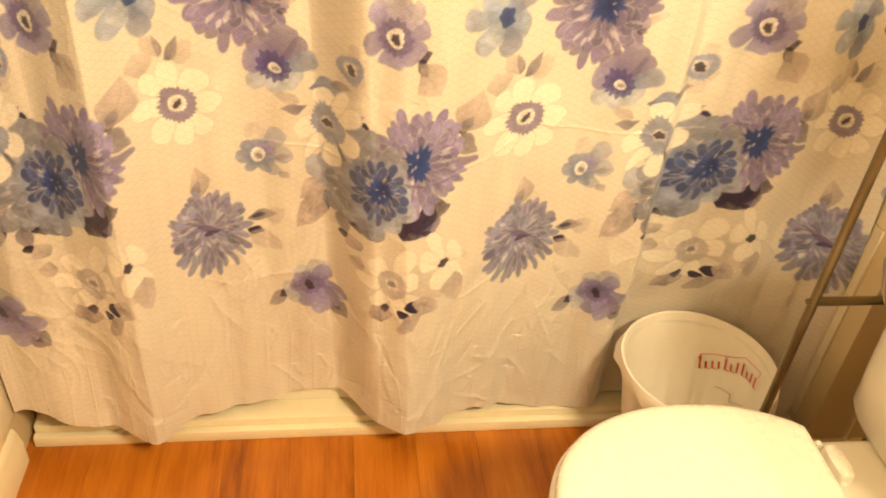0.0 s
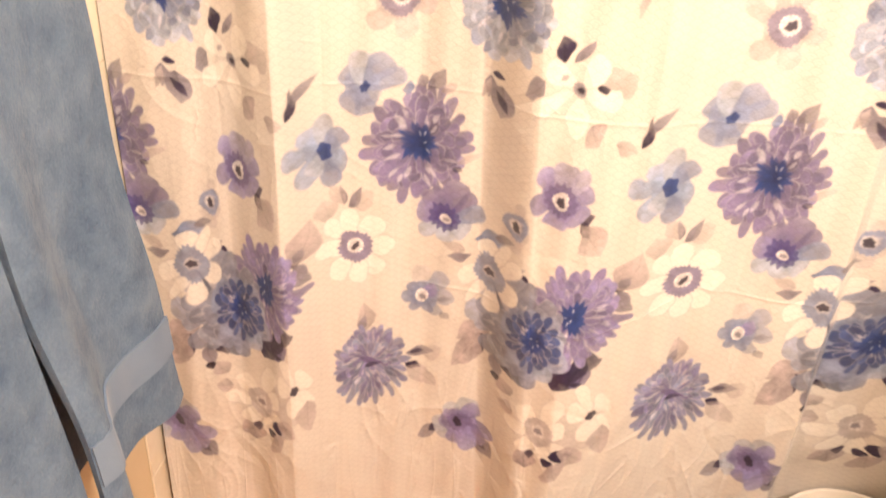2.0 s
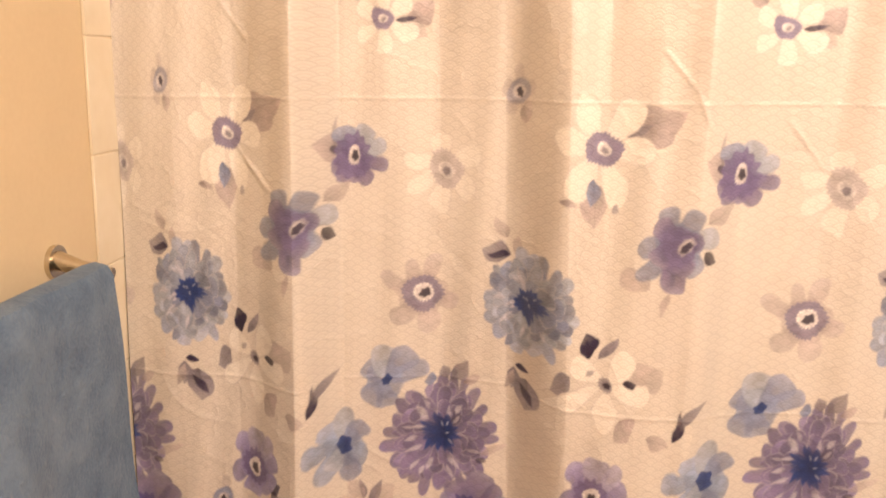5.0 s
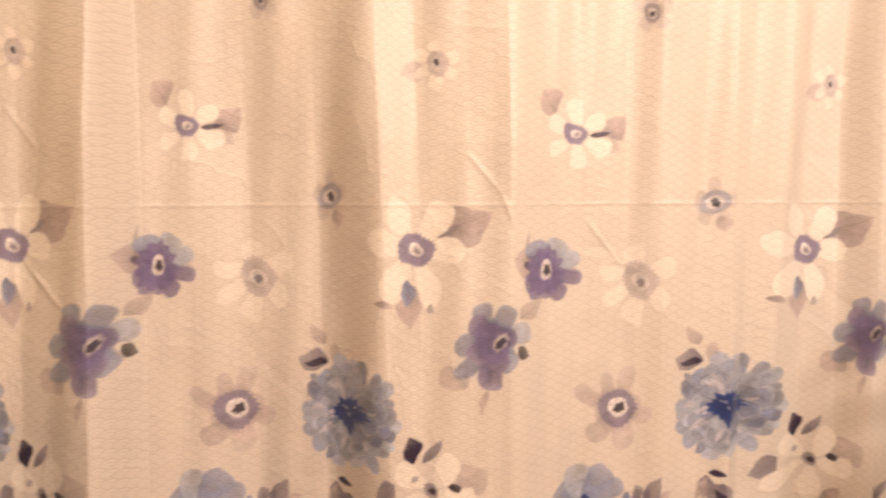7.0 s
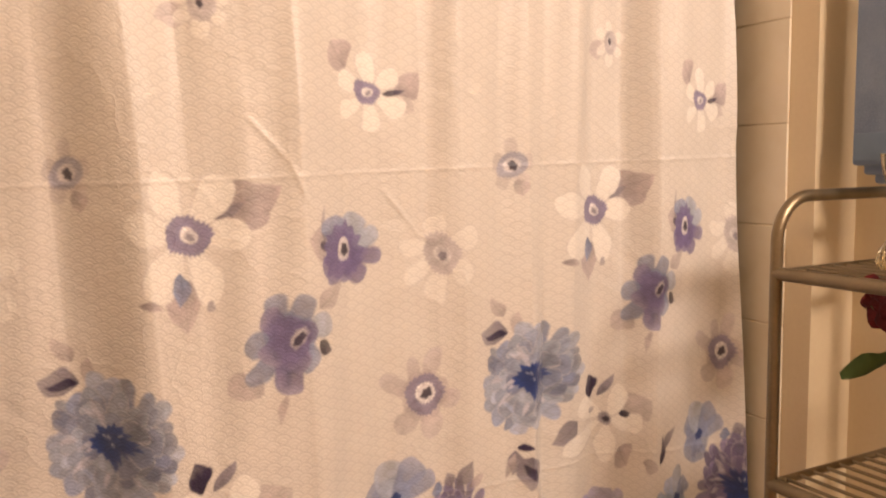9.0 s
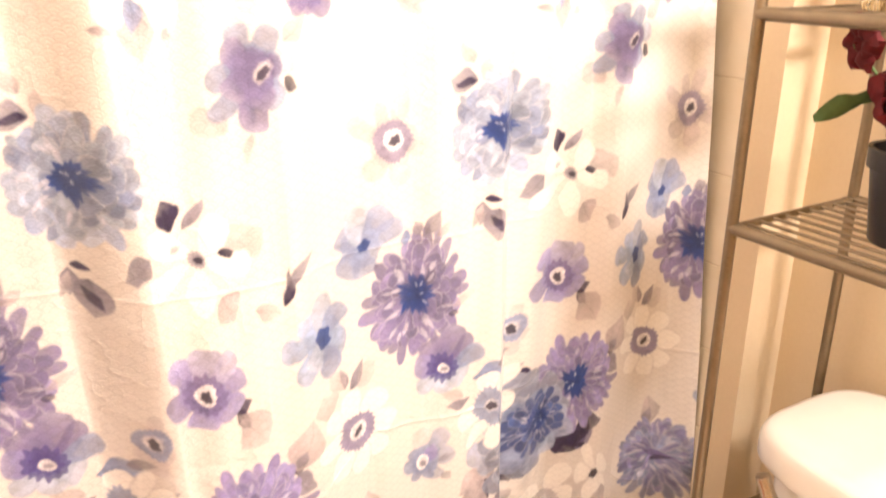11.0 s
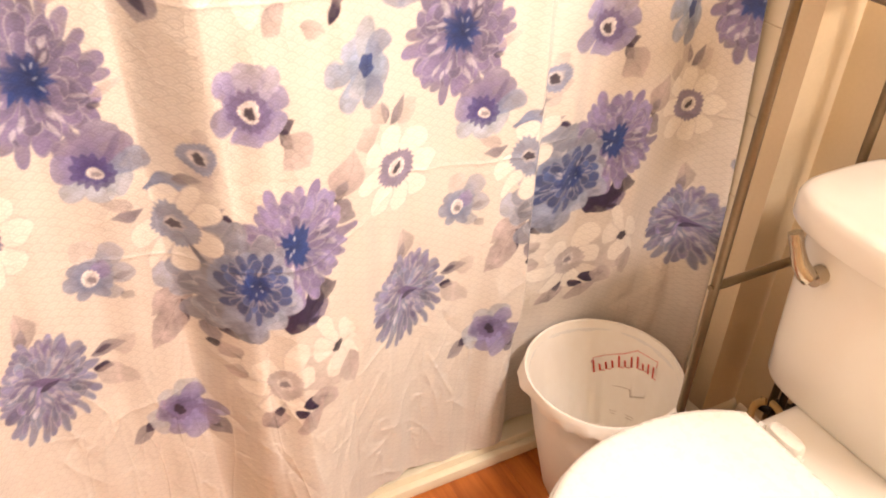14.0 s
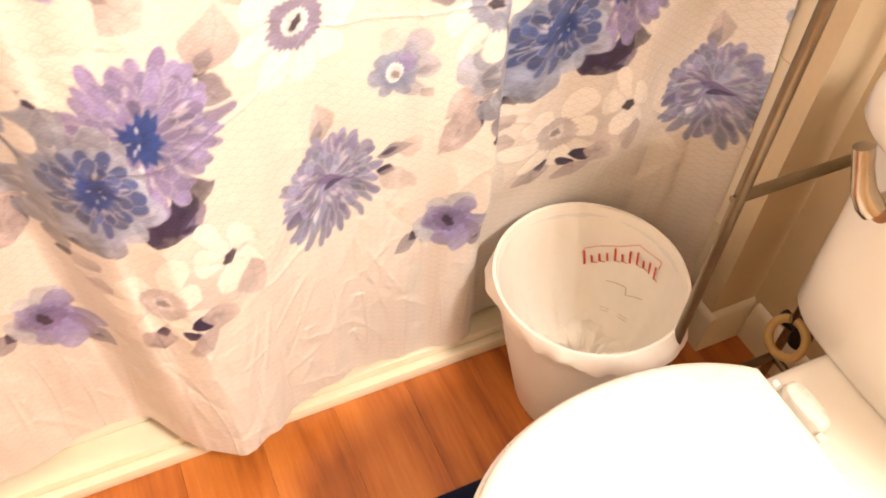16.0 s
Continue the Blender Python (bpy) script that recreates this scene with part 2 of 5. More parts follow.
def box(lo, hi, bevel=0.0, bm=None, segments=2):
    b = bmesh.new()
    bmesh.ops.create_cube(b, size=1.0)
    lo, hi = Vector(lo), Vector(hi)
    for v in b.verts:
        v.co = Vector((lo[i] + (v.co[i] + 0.5) * (hi[i] - lo[i]) for i in range(3)))
    if bevel:
        bmesh.ops.bevel(b, geom=b.edges[:], offset=bevel, segments=segments, affect="EDGES", profile=0.6)
    return join(bm, b)


def join(bm, extra):
    if bm is None:
        return extra
    me = bpy.data.meshes.new("joint")
    extra.to_mesh(me)
    extra.free()
    bm.from_mesh(me)
    bpy.data.meshes.remove(me)
    return bm


def tube(points, radius, bm=None, sides=12, closed=False):
    """A round bar along points, with capped ends."""
    b = bmesh.new()
    pts = [Vector(p) for p in points]
    n = len(pts)
    rings = []
    up = Vector((0.13, 0.31, 0.94))
    for i, p in enumerate(pts):
        a = pts[(i - 1) % n] if closed or i else p
        c = pts[(i + 1) % n] if closed or i < n - 1 else p
        d = (c - a).normalized()
        side = d.cross(up)
        if side.length < 0.2:
            side = d.cross(Vector((1, 0, 0)))
        side.normalize()
        other = d.cross(side).normalized()
        r = radius[i] if isinstance(radius, (list, tuple)) else radius
        rings.append([b.verts.new(p + r * (math.cos(k * math.tau / sides) * side + math.sin(k * math.tau / sides) * other)) for k in range(sides)])
    for i in range(n if closed else n - 1):
        q, w = rings[i], rings[(i + 1) % n]
        for k in range(sides):
            b.faces.new((q[k], q[(k + 1) % sides], w[(k + 1) % sides], w[k]))
    if not closed:
        b.faces.new(rings[0][::-1])
        b.faces.new(rings[-1])
    bmesh.ops.recalc_face_normals(b, faces=b.faces[:])
    return join(bm, b)


def arc(centre, radius, a0, a1, axis_a, axis_b, steps=10):
    c, u, v = Vector(centre), Vector(axis_a), Vector(axis_b)
    return [c + radius * (math.cos(radians(a0 + (a1 - a0) * i / steps)) * u + math.sin(radians(a0 + (a1 - a0) * i / steps)) * v) for i in range(steps + 1)]


def loft(rings, cap_lo=True, cap_hi=True, bm=None):
    b = bmesh.new()
    vs = [[b.verts.new(p) for p in ring] for ring in rings]
    n = len(vs[0])
    for q, w in zip(vs, vs[1:]):
        for k in range(n):
            b.faces.new((q[k], q[(k + 1) % n], w[(k + 1) % n], w[k]))
    if cap_lo:
        b.faces.new(vs[0][::-1])
    if cap_hi:
        b.faces.new(vs[-1])
    bmesh.ops.recalc_face_normals(b, faces=b.faces[:])
    return join(bm, b)


def oval(cx, cy, z, rx, ry, n=48, power=2.0, front=1.0, back=None):
    """A superellipse ring; front stretches the half towards -x."""
    out = []
    for k in range(n):
        a = k * math.tau / n
        c, s = math.cos(a), math.sin(a)
        e = 2 / (back if back and c > 0 else power)
        px = math.copysign(abs(c) ** e, c) * rx
        py = math.copysign(abs(s) ** e, s) * ry
        out.append(Vector((cx + (px * front if px < 0 else px), cy + py, z)))
    return out


# ---- the room ----
LEFT, RIGHT, RETURN_X, RETURN_Y, BACK, FAR, TOP = 0.040, 1.550, 1.464, -0.128, -2.10, 0.82, 2.36

wall_left = structure("wall_left", box((LEFT - 0.1, BACK, 0), (LEFT, FAR, TOP)), PAINT, "cream painted bathroom wall with a towel bar", False)
wall_right = structure("wall_right", box((RIGHT, BACK, 0), (RIGHT + 0.1, RETURN_Y, TOP)), PAINT, "cream painted bathroom wall behind the toilet", False)
wall_return = structure("wall_return", box((RETURN_X, RETURN_Y, 0), (RIGHT + 0.1, FAR, TOP)), PAINT, "cream painted wall at the end of the bathtub", False)
structure("wall_back", box((LEFT, BACK - 0.1, 0), (RIGHT, BACK, TOP)), PAINT, "plain cream painted wall", False)
structure("wall_alcove", box((LEFT, FAR, 0), (RETURN_X, FAR + 0.1, TOP)), TILE, "light tiled wall behind the bathtub", False)
structure("ceiling", box((LEFT - 0.1, BACK - 0.1, TOP), (RIGHT + 0.1, FAR + 0.1, TOP + 0.1)), CEIL, "plain white ceiling", False)
floor = structure("floor", box((LEFT - 0.1, BACK - 0.1, -0.1), (RIGHT + 0.1, FAR + 0.1, -0.004)), GROUT, "orange-brown wood laminate floor", False)


def skirting(name, a, b, out, height=0.085, depth=0.013):
    """A moulded baseboard from a to b (on the wall line), out: the way into the room."""
    a, b, out = Vector((*a, 0)), Vector((*b, 0)), Vector((*out, 0))
    profile = [(0, 0), (depth, 0), (depth, height * 0.62), (depth * 0.75, height * 0.70), (depth * 0.72, height * 0.86), (depth * 0.35, height * 0.97), (0, height)]
    bm = bmesh.new()
    ends = [[bm.verts.new(p + out * d + Vector((0, 0, h))) for d, h in profile] for p in (a, b)]
    n = len(profile)
    for k in range(n):
        bm.faces.new((ends[0][k], ends[0][(k + 1) % n], ends[1][(k + 1) % n], ends[1][k]))
    bm.faces.new(ends[0])
    bm.faces.new(ends[1][::-1])
    bmesh.ops.recalc_face_normals(bm, faces=bm.faces[:])
    return structure(name, bm, TRIM, "cream painted wooden baseboard")


skirting("baseboard", (LEFT, BACK), (LEFT, -0.035), (1, 0))
skirting("baseboard", (RIGHT, BACK), (RIGHT, RETURN_Y - 0.014), (-1, 0))
skirting("baseboard", (RETURN_X, RETURN_Y), (RIGHT, RETURN_Y), (0, -1))
skirting("baseboard", (RETURN_X, RETURN_Y - 0.013), (RETURN_X, -0.012), (-1, 0))

# ---- bathtub with its floor trim ----
tub = thing("bathtub", "cream enamel bathtub behind the shower curtain", "bathtub", (0.75, 0.40, 0))


def centred(ob):
    """Keep a child's geometry where it was written in room coordinates."""
    ob.matrix_parent_inverse = Matrix.Translation(ob.parent.location).inverted()
    return ob


apron = bmesh.new()
apron = box((LEFT + 0.002, 0.056, 0), (RETURN_X - 0.002, 0.085, 0.40), 0.006, apron)
centred(part("apron", apron, ENAMEL, tub))
rim = bmesh.new()
rim = box((LEFT + 0.002, 0.060, 0.385), (RETURN_X - 0.002, 0.15, 0.43), 0.016, rim)
rim = box((LEFT + 0.002, 0.72, 0.385), (RETURN_X - 0.002, FAR - 0.002, 0.43), 0.016, rim)
rim = box((LEFT + 0.002, 0.10, 0.385), (LEFT + 0.11, 0.77, 0.43), 0.016, rim)
rim = box((RETURN_X - 0.11, 0.10, 0.385), (RETURN_X - 0.002, 0.77, 0.43), 0.016, rim)
centred(part("rim", rim, ENAMEL, tub))
basin = loft([oval(0.75, 0.435, 0.41, 0.60, 0.29, 48, 4), oval(0.75, 0.435, 0.2, 0.56, 0.26, 48, 4), oval(0.75, 0.435, 0.09, 0.50, 0.20, 48, 4)], False, True)
centred(part("basin", basin, ENAMEL, tub))
lip = box((LEFT + 0.015, 0.008, 0.0), (RETURN_X - 0.002, 0.056, 0.040), 0.004)
structure("trim", lip, TRIM, "cream painted floor trim along the bathtub")
low = box((LEFT + 0.015, -0.008, 0.0), (RETURN_X - 0.002, 0.008, 0.026), 0.005)
structure("trim", low, TRIM, "cream quarter-round trim against the floor")

# ---- shower rod and curtain ----
rod = thing("shower_rod", "plain metal rod carrying the shower curtain", "rod", (LEFT, 0.0, 1.93))
part("bar", tube([(0, 0, 0), (RETURN_X - LEFT, 0, 0)], 0.0125), NICKEL, rod)
for x in (0.0, RETURN_X - LEFT - 0.012):
    part("flange", tube([(x, 0, 0), (x + 0.012, 0, 0)], 0.03, sides=20), NICKEL, rod)

# Fold lines of the hanging cloth: place at shoulder height and near the hem, and how far it stands out there.
FOLDS = [(0.046, 0.060, -0.006, -0.022), (0.12, 0.13, -0.010, -0.040), (0.195, 0.205, 0.006, -0.030), (0.282, 0.292, -0.046, -0.070),
         (0.325, 0.355, 0.026, -0.004), (0.38, 0.42, 0.030, 0.026), (0.45, 0.50, 0.048, 0.042), (0.535, 0.590, 0.026, 0.036),
         (0.612, 0.668, -0.040, -0.046), (0.66, 0.715, -0.027, -0.070), (0.72, 0.765, -0.046, -0.055), (0.772, 0.80, -0.064, -0.035),
         (0.835, 0.86, -0.018, -0.014), (0.88, 0.91, -0.004, 0.008), (0.94, 0.97, 0.006, 0.012), (0.985, 1.02, -0.012, 0.012),
         (1.05, 1.06, 0.002, 0.0), (1.088, 1.10, -0.004, -0.014), (1.118, 1.122, 0.006, 0.024), (1.17, 1.16, 0.0, 0.022),
         (1.215, 1.22, 0.038, 0.030), (1.258, 1.275, 0.030, 0.010), (1.298, 1.31, -0.018, 0.006), (1.36, 1.36, -0.026, 0.014), (1.41, 1.41, -0.020, -0.012), (1.457, 1.457, -0.040, -0.066)]
# How much cloth is gathered from the left edge on: rows along the rod, at three heights.
GATHER = np.array([[-0.048, -0.1, -0.196], [0.039, -0.01, -0.03], [0.115, 0.07, 0.157], [0.182, 0.194, 0.259], [0.301, 0.304, 0.299],
                   [0.399, 0.4, 0.389], [0.487, 0.475, 0.47], [0.576, 0.559, 0.56], [0.658, 0.649, 0.677], [0.75, 0.746, 0.765],
                   [0.833, 0.834, 0.835], [0.917, 0.91, 0.911], [1.005, 0.985, 0.983], [1.092, 1.078, 1.064], [1.184, 1.148, 1.13],
                   [1.235, 1.195, 1.201], [1.306, 1.286, 1.31], [1.398, 1.423, 1.431], [1.467, 1.541, 1.534], [1.555, 1.64, 1.638]])
PITCH, RES, TALL = 0.53, 0.0010, 1.70
NU, NZ = int(round(PITCH / RES)), int(round(TALL / RES))
rng = np.random.default_rng(7)


def soft_noise(cells_u, cells_z):
    """Smooth noise between 0 and 1 over one repeat of the print, seamless sideways."""
    grid = rng.random((cells_z + 2, cells_u))
    fu, fz = np.arange(NU) / NU * cells_u, np.arange(NZ) / NZ * cells_z
    iu, iz = fu.astype(int), fz.astype(int)
    a, b = fu - iu, fz - iz
    a, b = (a * a * (3 - 2 * a))[None, :], (b * b * (3 - 2 * b))[:, None]
    g = lambda dz, du: grid[(iz + dz)[:, None], ((iu + du) % cells_u)[None, :]]
    return (g(0, 0) * (1 - a) + g(0, 1) * a) * (1 - b) + (g(1, 0) * (1 - a) + g(1, 1) * a) * b


WASH = 0.6 * soft_noise(30, 96) + 0.4 * soft_noise(90, 290)
BLOOM = soft_noise(12, 38)
SWAY = soft_noise(24, 76) - 0.5, soft_noise(24, 76) - 0.5
PRINT = np.empty((NZ, NU, 3))
PRINT[:] = (0.635, 0.592, 0.542)

WHITE, PALE, GREY, MAUVE = (0.770, 0.735, 0.680), (0.50, 0.46, 0.45), (0.23, 0.21, 0.245), (0.405, 0.345, 0.345)
LILAC, PURPLE, SLATE, SKY = (0.215, 0.195, 0.395), (0.158, 0.134, 0.262), (0.200, 0.240, 0.375), (0.265, 0.330, 0.480)
DEEP, INK, NIGHT = (0.016, 0.042, 0.175), (0.026, 0.017, 0.055), (0.020, 0.014, 0.035)


def stamp(u, z, reach, draw):
    """Lay one washed shape on the print; draw gets offsets and returns cover and colour."""
    k = int(reach / RES) + 2
    cu, cz = int(round(u / RES)), int(round(z / RES))
    iz = np.arange(max(cz - k, 0), min(cz + k, NZ))
    if not len(iz):
        return
    iu = np.arange(cu - k, cu + k)
    x, y = (iu * RES - u)[None, :], (iz * RES - z)[:, None]
    x, y = np.broadcast_arrays(x, y)
    where = np.ix_(iz, iu % NU)
    x, y = x + 0.009 * SWAY[0][where], y + 0.009 * SWAY[1][where]
    cover, colour = draw(x, y, WASH[where], BLOOM[where])
    cover = np.clip(cover, 0, 1)[..., None]
    PRINT[where] = PRINT[where] * (1 - cover) + np.asarray(colour) * cover


ASH, SKYPALE, VIOLET, LILACPALE = (0.44, 0.40, 0.41), (0.36, 0.405, 0.50), (0.140, 0.112, 0.240), (0.34, 0.32, 0.46)


def step(v, edge, soft):
    q = np.clip((v - edge) / soft * 0.5 + 0.5, 0, 1)
    return q * q * (3 - 2 * q)


def petal(u, z, r0, r1, half, angle, colour, strong, rim=0.3, veil=0.0, squash=1.0, round_tip=4.0):
    """One brushed petal from r0 to r1 along an angle: widest near its tip, with a wet edge (rim) or a paler one (veil)."""
    c, s = math.cos(angle), math.sin(angle)
    shade = 1 + (0.2 if veil else 0.10) * (2 * rng.random() - 1)
    soft = 0.0014 if veil else 0.0021

    def draw(x, y, wash, bloom):
        xx = x / squash
        t = np.clip((xx * c + y * s - r0) / (r1 - r0), 0, 1)
        across = np.abs(-xx * s + y * c)
        width = half * 1.12 * t ** 0.55 * (1 - t ** round_tip) ** 0.5 * (1 + 0.30 * (wash - 0.5))
        gap = width - across
        cover = step(gap, 0, soft) * (t > 0) * (t < 1)
        edge = np.exp(-(gap / 0.0016) ** 2)
        streak = 0.5 + 0.5 * np.sin(across / half * 7 + 5 * bloom)
        tone = shade * (1 + 0.75 * (wash - 0.5) + 0.5 * (bloom - 0.5) - 0.10 * streak * (veil > 0)) - rim * 0.45 * edge
        paint = np.array(colour) * np.clip(tone, 0.25, 1.6)[..., None]
        pale = np.clip(veil * (0.85 * edge + 0.10 * t) + (0.0 if veil else 0.55) * t ** 3 * wash, 0, 0.8)[..., None]
        return cover * strong * (1.0 + 0.35 * (wash - 0.5)), paint * (1 - pale) + np.array((0.58, 0.56, 0.60)) * pale
    stamp(u, z, r1 * 1.15 * max(1, squash), draw)


def white_petal(u, z, r0, r1, half, angle, strong):
    """A cream petal with a fine grey pencil edge and a faint grey foot."""
    c, s = math.cos(angle), math.sin(angle)

    def draw(x, y, wash, bloom):
        t = np.clip((x * c + y * s - r0) / (r1 - r0), 0, 1)
        across = np.abs(-x * s + y * c)
        gap = half * 1.1 * t ** 0.6 * (1 - t ** 4.0) ** 0.5 * (1 + 0.2 * (wash - 0.5)) - across
        cover = step(gap, 0, 0.0014) * (t > 0) * (t < 1)
        edge = np.exp(-(gap / 0.0014) ** 2) * (0.25 + 0.75 * bloom)
        foot = 0.30 * np.clip(1 - 2.2 * t, 0, 1)
        mix = np.clip(0.78 * edge + foot * wash, 0, 0.8)[..., None]
        return cover * strong, np.array(WHITE) * (1 - mix) + np.array((0.36, 0.31, 0.33)) * mix
    stamp(u, z, r1 * 1.1, draw)


def disc(u, z, r, colour, strong, teeth=0.10, count=21, flat=1.0, lean=0.0):
    """A ragged brushed disc: ring, halo or eye of a flower."""
    def draw(x, y, wash, bloom):
        x, y = x * math.cos(lean) + y * math.sin(lean), -x * math.sin(lean) + y * math.cos(lean)
        d, a = np.hypot(x, y / flat), np.arctan2(y, x)
        edge = 1 + teeth * np.sin(a * count + 4 * bloom) * (0.4 + wash) + 0.10 * np.sin(2 * a + u * 90) + 0.30 * (wash - 0.5)
        return step(r * edge - d, 0, 0.0015) * strong, np.array(colour) * (1 + 0.7 * (wash - 0.5))[..., None]
    stamp(u, z, r * 1.7, draw)


def bloom_of(u, z, petals, strong=0.92, core=0.0, ring=0.0, halo=0.0, eye=0.0, ring_colour=PURPLE, core_colour=None, eye_colour=NIGHT):
    """A loose watercolour flower. Petals: (degrees, length, half width, colour); then a soft core, a toothed ring, a white halo and an eye."""
    body = [p for p in petals if p[3] != WHITE]
    if len(body) > 4:
        tint = np.mean([p[3] for p in body], axis=0)
        disc(u, z, 0.60 * np.mean([p[1] for p in body]), tint, strong * 0.9, 0.05, 9)
    for angle, long, half, colour in petals:
        if colour == WHITE:
            white_petal(u, z, long * 0.10, long, half, radians(angle), strong)
        else:
            petal(u, z, 0.0, long * 1.03, half * 0.98, radians(angle), colour, strong, 0.05, 0.0, 1.0, 6.0)
    if core:
        disc(u, z, core, core_colour or ring_colour, 0.82, 0.10, 13)
        disc(u, z, core * 0.66, core_colour or ring_colour, 0.75, 0.16, 9)
    if ring:
        disc(u, z, ring, ring_colour, 0.85, 0.055, 25)
    if halo:
        disc(u, z, halo * 0.76, (0.80, 0.77, 0.74), 0.90, 0.07, 17)
    if eye:
        if halo:
            disc(u + 0.0008, z, eye * 1.25, (0.42, 0.39, 0.42), 0.6, 0.1, 7)
        disc(u + 0.001, z - 0.0012, eye * 0.88, eye_colour, 0.93, 0.12, 5, 0.78, u * 37)


def dahlia(u, z, r, outer, inner, core=DEEP, core_r=0.34, layers=5, petals=19, squash=1.0, veil=0.5, droop=0.0):
    """A full bloom of uneven rounded petals in overlapping rows, paler at their edges, with a deep spiky heart. droop: how much longer its lower petals are."""
    disc(u, z, 0.74 * r * squash, np.mean([outer, inner], axis=0) * 1.1, 0.85, 0.06, petals)
    for k in range(layers):
        rk = r * (1 - 0.62 * k / max(1, layers))
        n = max(7, petals - 3 * k)
        off = rng.random() * 6
        for i in [int(q) for q in rng.permutation(n)]:
            angle = math.tau * (i + 0.6 * (rng.random() - 0.5)) / n + off
            long = rk * (0.90 + 0.24 * rng.random()) * (1 - droop * math.sin(angle))
            mix = rng.random()
            dim = (0.74 + 0.42 * rng.random()) * (1 - 0.04 * k)
            colour = [(p * (1 - mix) + q * mix) * dim for p, q in zip(outer, inner)]
            petal(u, z, rk * 0.12, long, rk * 3.1 / n * (0.8 + 0.4 * rng.random()), angle, colour, 0.9, 0.12, veil * (0.3 + 0.7 * rng.random()), squash, 7.0)
    for _ in range(int(petals * 0.8)):
        b, q = rng.random() * math.tau, r * (0.34 + 0.34 * rng.random())
        leaf(u + q * math.cos(b) * squash, z + q * math.sin(b), r * 0.24, r * 0.045, math.degrees(b), (0.56, 0.54, 0.60), 0.55 * veil)
    if core_r:
        disc(u, z, r * core_r * 0.62, core, 0.95, 0.22, 11)
        for i in range(17):
            b = math.tau * (i + 0.7 * rng.random()) / 17
            q = r * core_r * (0.45 + 0.35 * rng.random())
            leaf(u + q * math.cos(b), z + q * math.sin(b), r * core_r * (0.7 + 0.5 * rng.random()), r * core_r * 0.26, math.degrees(b), core, 0.9)
        for _ in range(4):
            b, q = rng.random() * math.tau, r * core_r * (0.2 + 0.5 * rng.random())
            leaf(u + q * math.cos(b), z + q * math.sin(b), r * 0.10, r * 0.014, math.degrees(b), (0.50, 0.54, 0.66), 0.7)


def leaf(u, z, length, width, angle, colour, strong=0.85):
    """A pointed leaf stroke centred on u, z; angle in degrees from the right."""
    c, s = math.cos(radians(angle)), math.sin(radians(angle))

    def draw(x, y, wash, bloom):
        along, across = (x * c + y * s) / length, -x * s + y * c
        half = width * 0.74 * np.clip(1 - (2 * along) ** 2, 0, 1) ** 1.1 * (1 - 0.5 * along) * (1 + 0.3 * (wash - 0.5))
        across = across - 0.16 * width * np.cos(along * 3 + u * 9)
        cover = step(half - np.abs(across), 0, 0.0014) * (np.abs(along) < 0.5)
        vein = np.exp(-(across / 0.0010) ** 2) * 0.22 * (width > 0.012)
        return cover * min(1, strong * 1.12) * (1.0 + 0.5 * (wash - 0.4) + 0.3 * (bloom - 0.5) - 0.25 * along), np.array(colour) * (1 + 0.8 * (wash - 0.5) + 0.4 * along - vein)[..., None]
    stamp(u, z, length * 0.62, draw)


# One repeat of the print, from the shoulder down. u runs along the cloth, z up.
bloom_of(0.462, 1.578, [(160, 0.025, 0.012, PALE), (97, 0.033, 0.011, PALE), (21, 0.026, 0.013, PALE), (319, 0.029, 0.011, PALE), (249, 0.026, 0.012, PALE)], ring=0.012, halo=0.008, eye=0.005, strong=0.6, ring_colour=GREY)
leaf(0.166, 1.484, 0.035, 0.017, 206, MAUVE, 0.55)
bloom_of(0.198, 1.497, [(157, 0.033, 0.014, WHITE), (95, 0.030, 0.012, WHITE), (25, 0.030, 0.012, WHITE), (323, 0.029, 0.012, WHITE), (262, 0.033, 0.013, WHITE), (214, 0.033, 0.009, WHITE)], ring=0.014, halo=0.008, eye=0.005, strong=0.7, ring_colour=ASH)
leaf(0.336, 1.454, 0.035, 0.022, 129, MAUVE, 0.7)
leaf(0.421, 1.428, 0.039, 0.020, 36, MAUVE, 0.85)
leaf(0.417, 1.403, 0.025, 0.013, 320, MAUVE, 0.5)
bloom_of(0.373, 1.417, [(159, 0.044, 0.015, WHITE), (215, 0.045, 0.014, WHITE), (273, 0.047, 0.016, WHITE), (334, 0.046, 0.015, WHITE), (37, 0.045, 0.017, WHITE), (92, 0.043, 0.015, WHITE)], ring=0.015, halo=0.008, eye=0.004, ring_colour=PURPLE, eye_colour=GREY)
leaf(0.404, 1.418, 0.025, 0.006, 12, INK, 0.75)
leaf(0.573, 1.304, 0.024, 0.015, 278, MAUVE, 0.6)
bloom_of(0.560, 1.332, [(164, 0.027, 0.012, MAUVE), (97, 0.032, 0.010, MAUVE), (21, 0.026, 0.013, MAUVE), (309, 0.031, 0.010, MAUVE), (241, 0.029, 0.010, MAUVE)], ring=0.017, halo=0.011, eye=0.007, strong=0.45, ring_colour=(0.30, 0.30, 0.37))
leaf(0.226, 1.302, 0.082, 0.034, 33, MAUVE, 0.8)
leaf(0.206, 1.290, 0.037, 0.008, 25, GREY, 0.7)
leaf(0.151, 1.201, 0.060, 0.029, 285, MAUVE, 0.8)
bloom_of(0.162, 1.269, [(170, 0.075, 0.024, WHITE), (120, 0.072, 0.024, WHITE), (52, 0.074, 0.026, WHITE), (1, 0.067, 0.019, WHITE), (290, 0.076, 0.024, WHITE), (230, 0.079, 0.028, WHITE)], ring=0.023, halo=0.012, eye=0.006, ring_colour=PURPLE, eye_colour=GREY)
leaf(0.677, 1.217, 0.038, 0.014, 262, SLATE, 0.8)
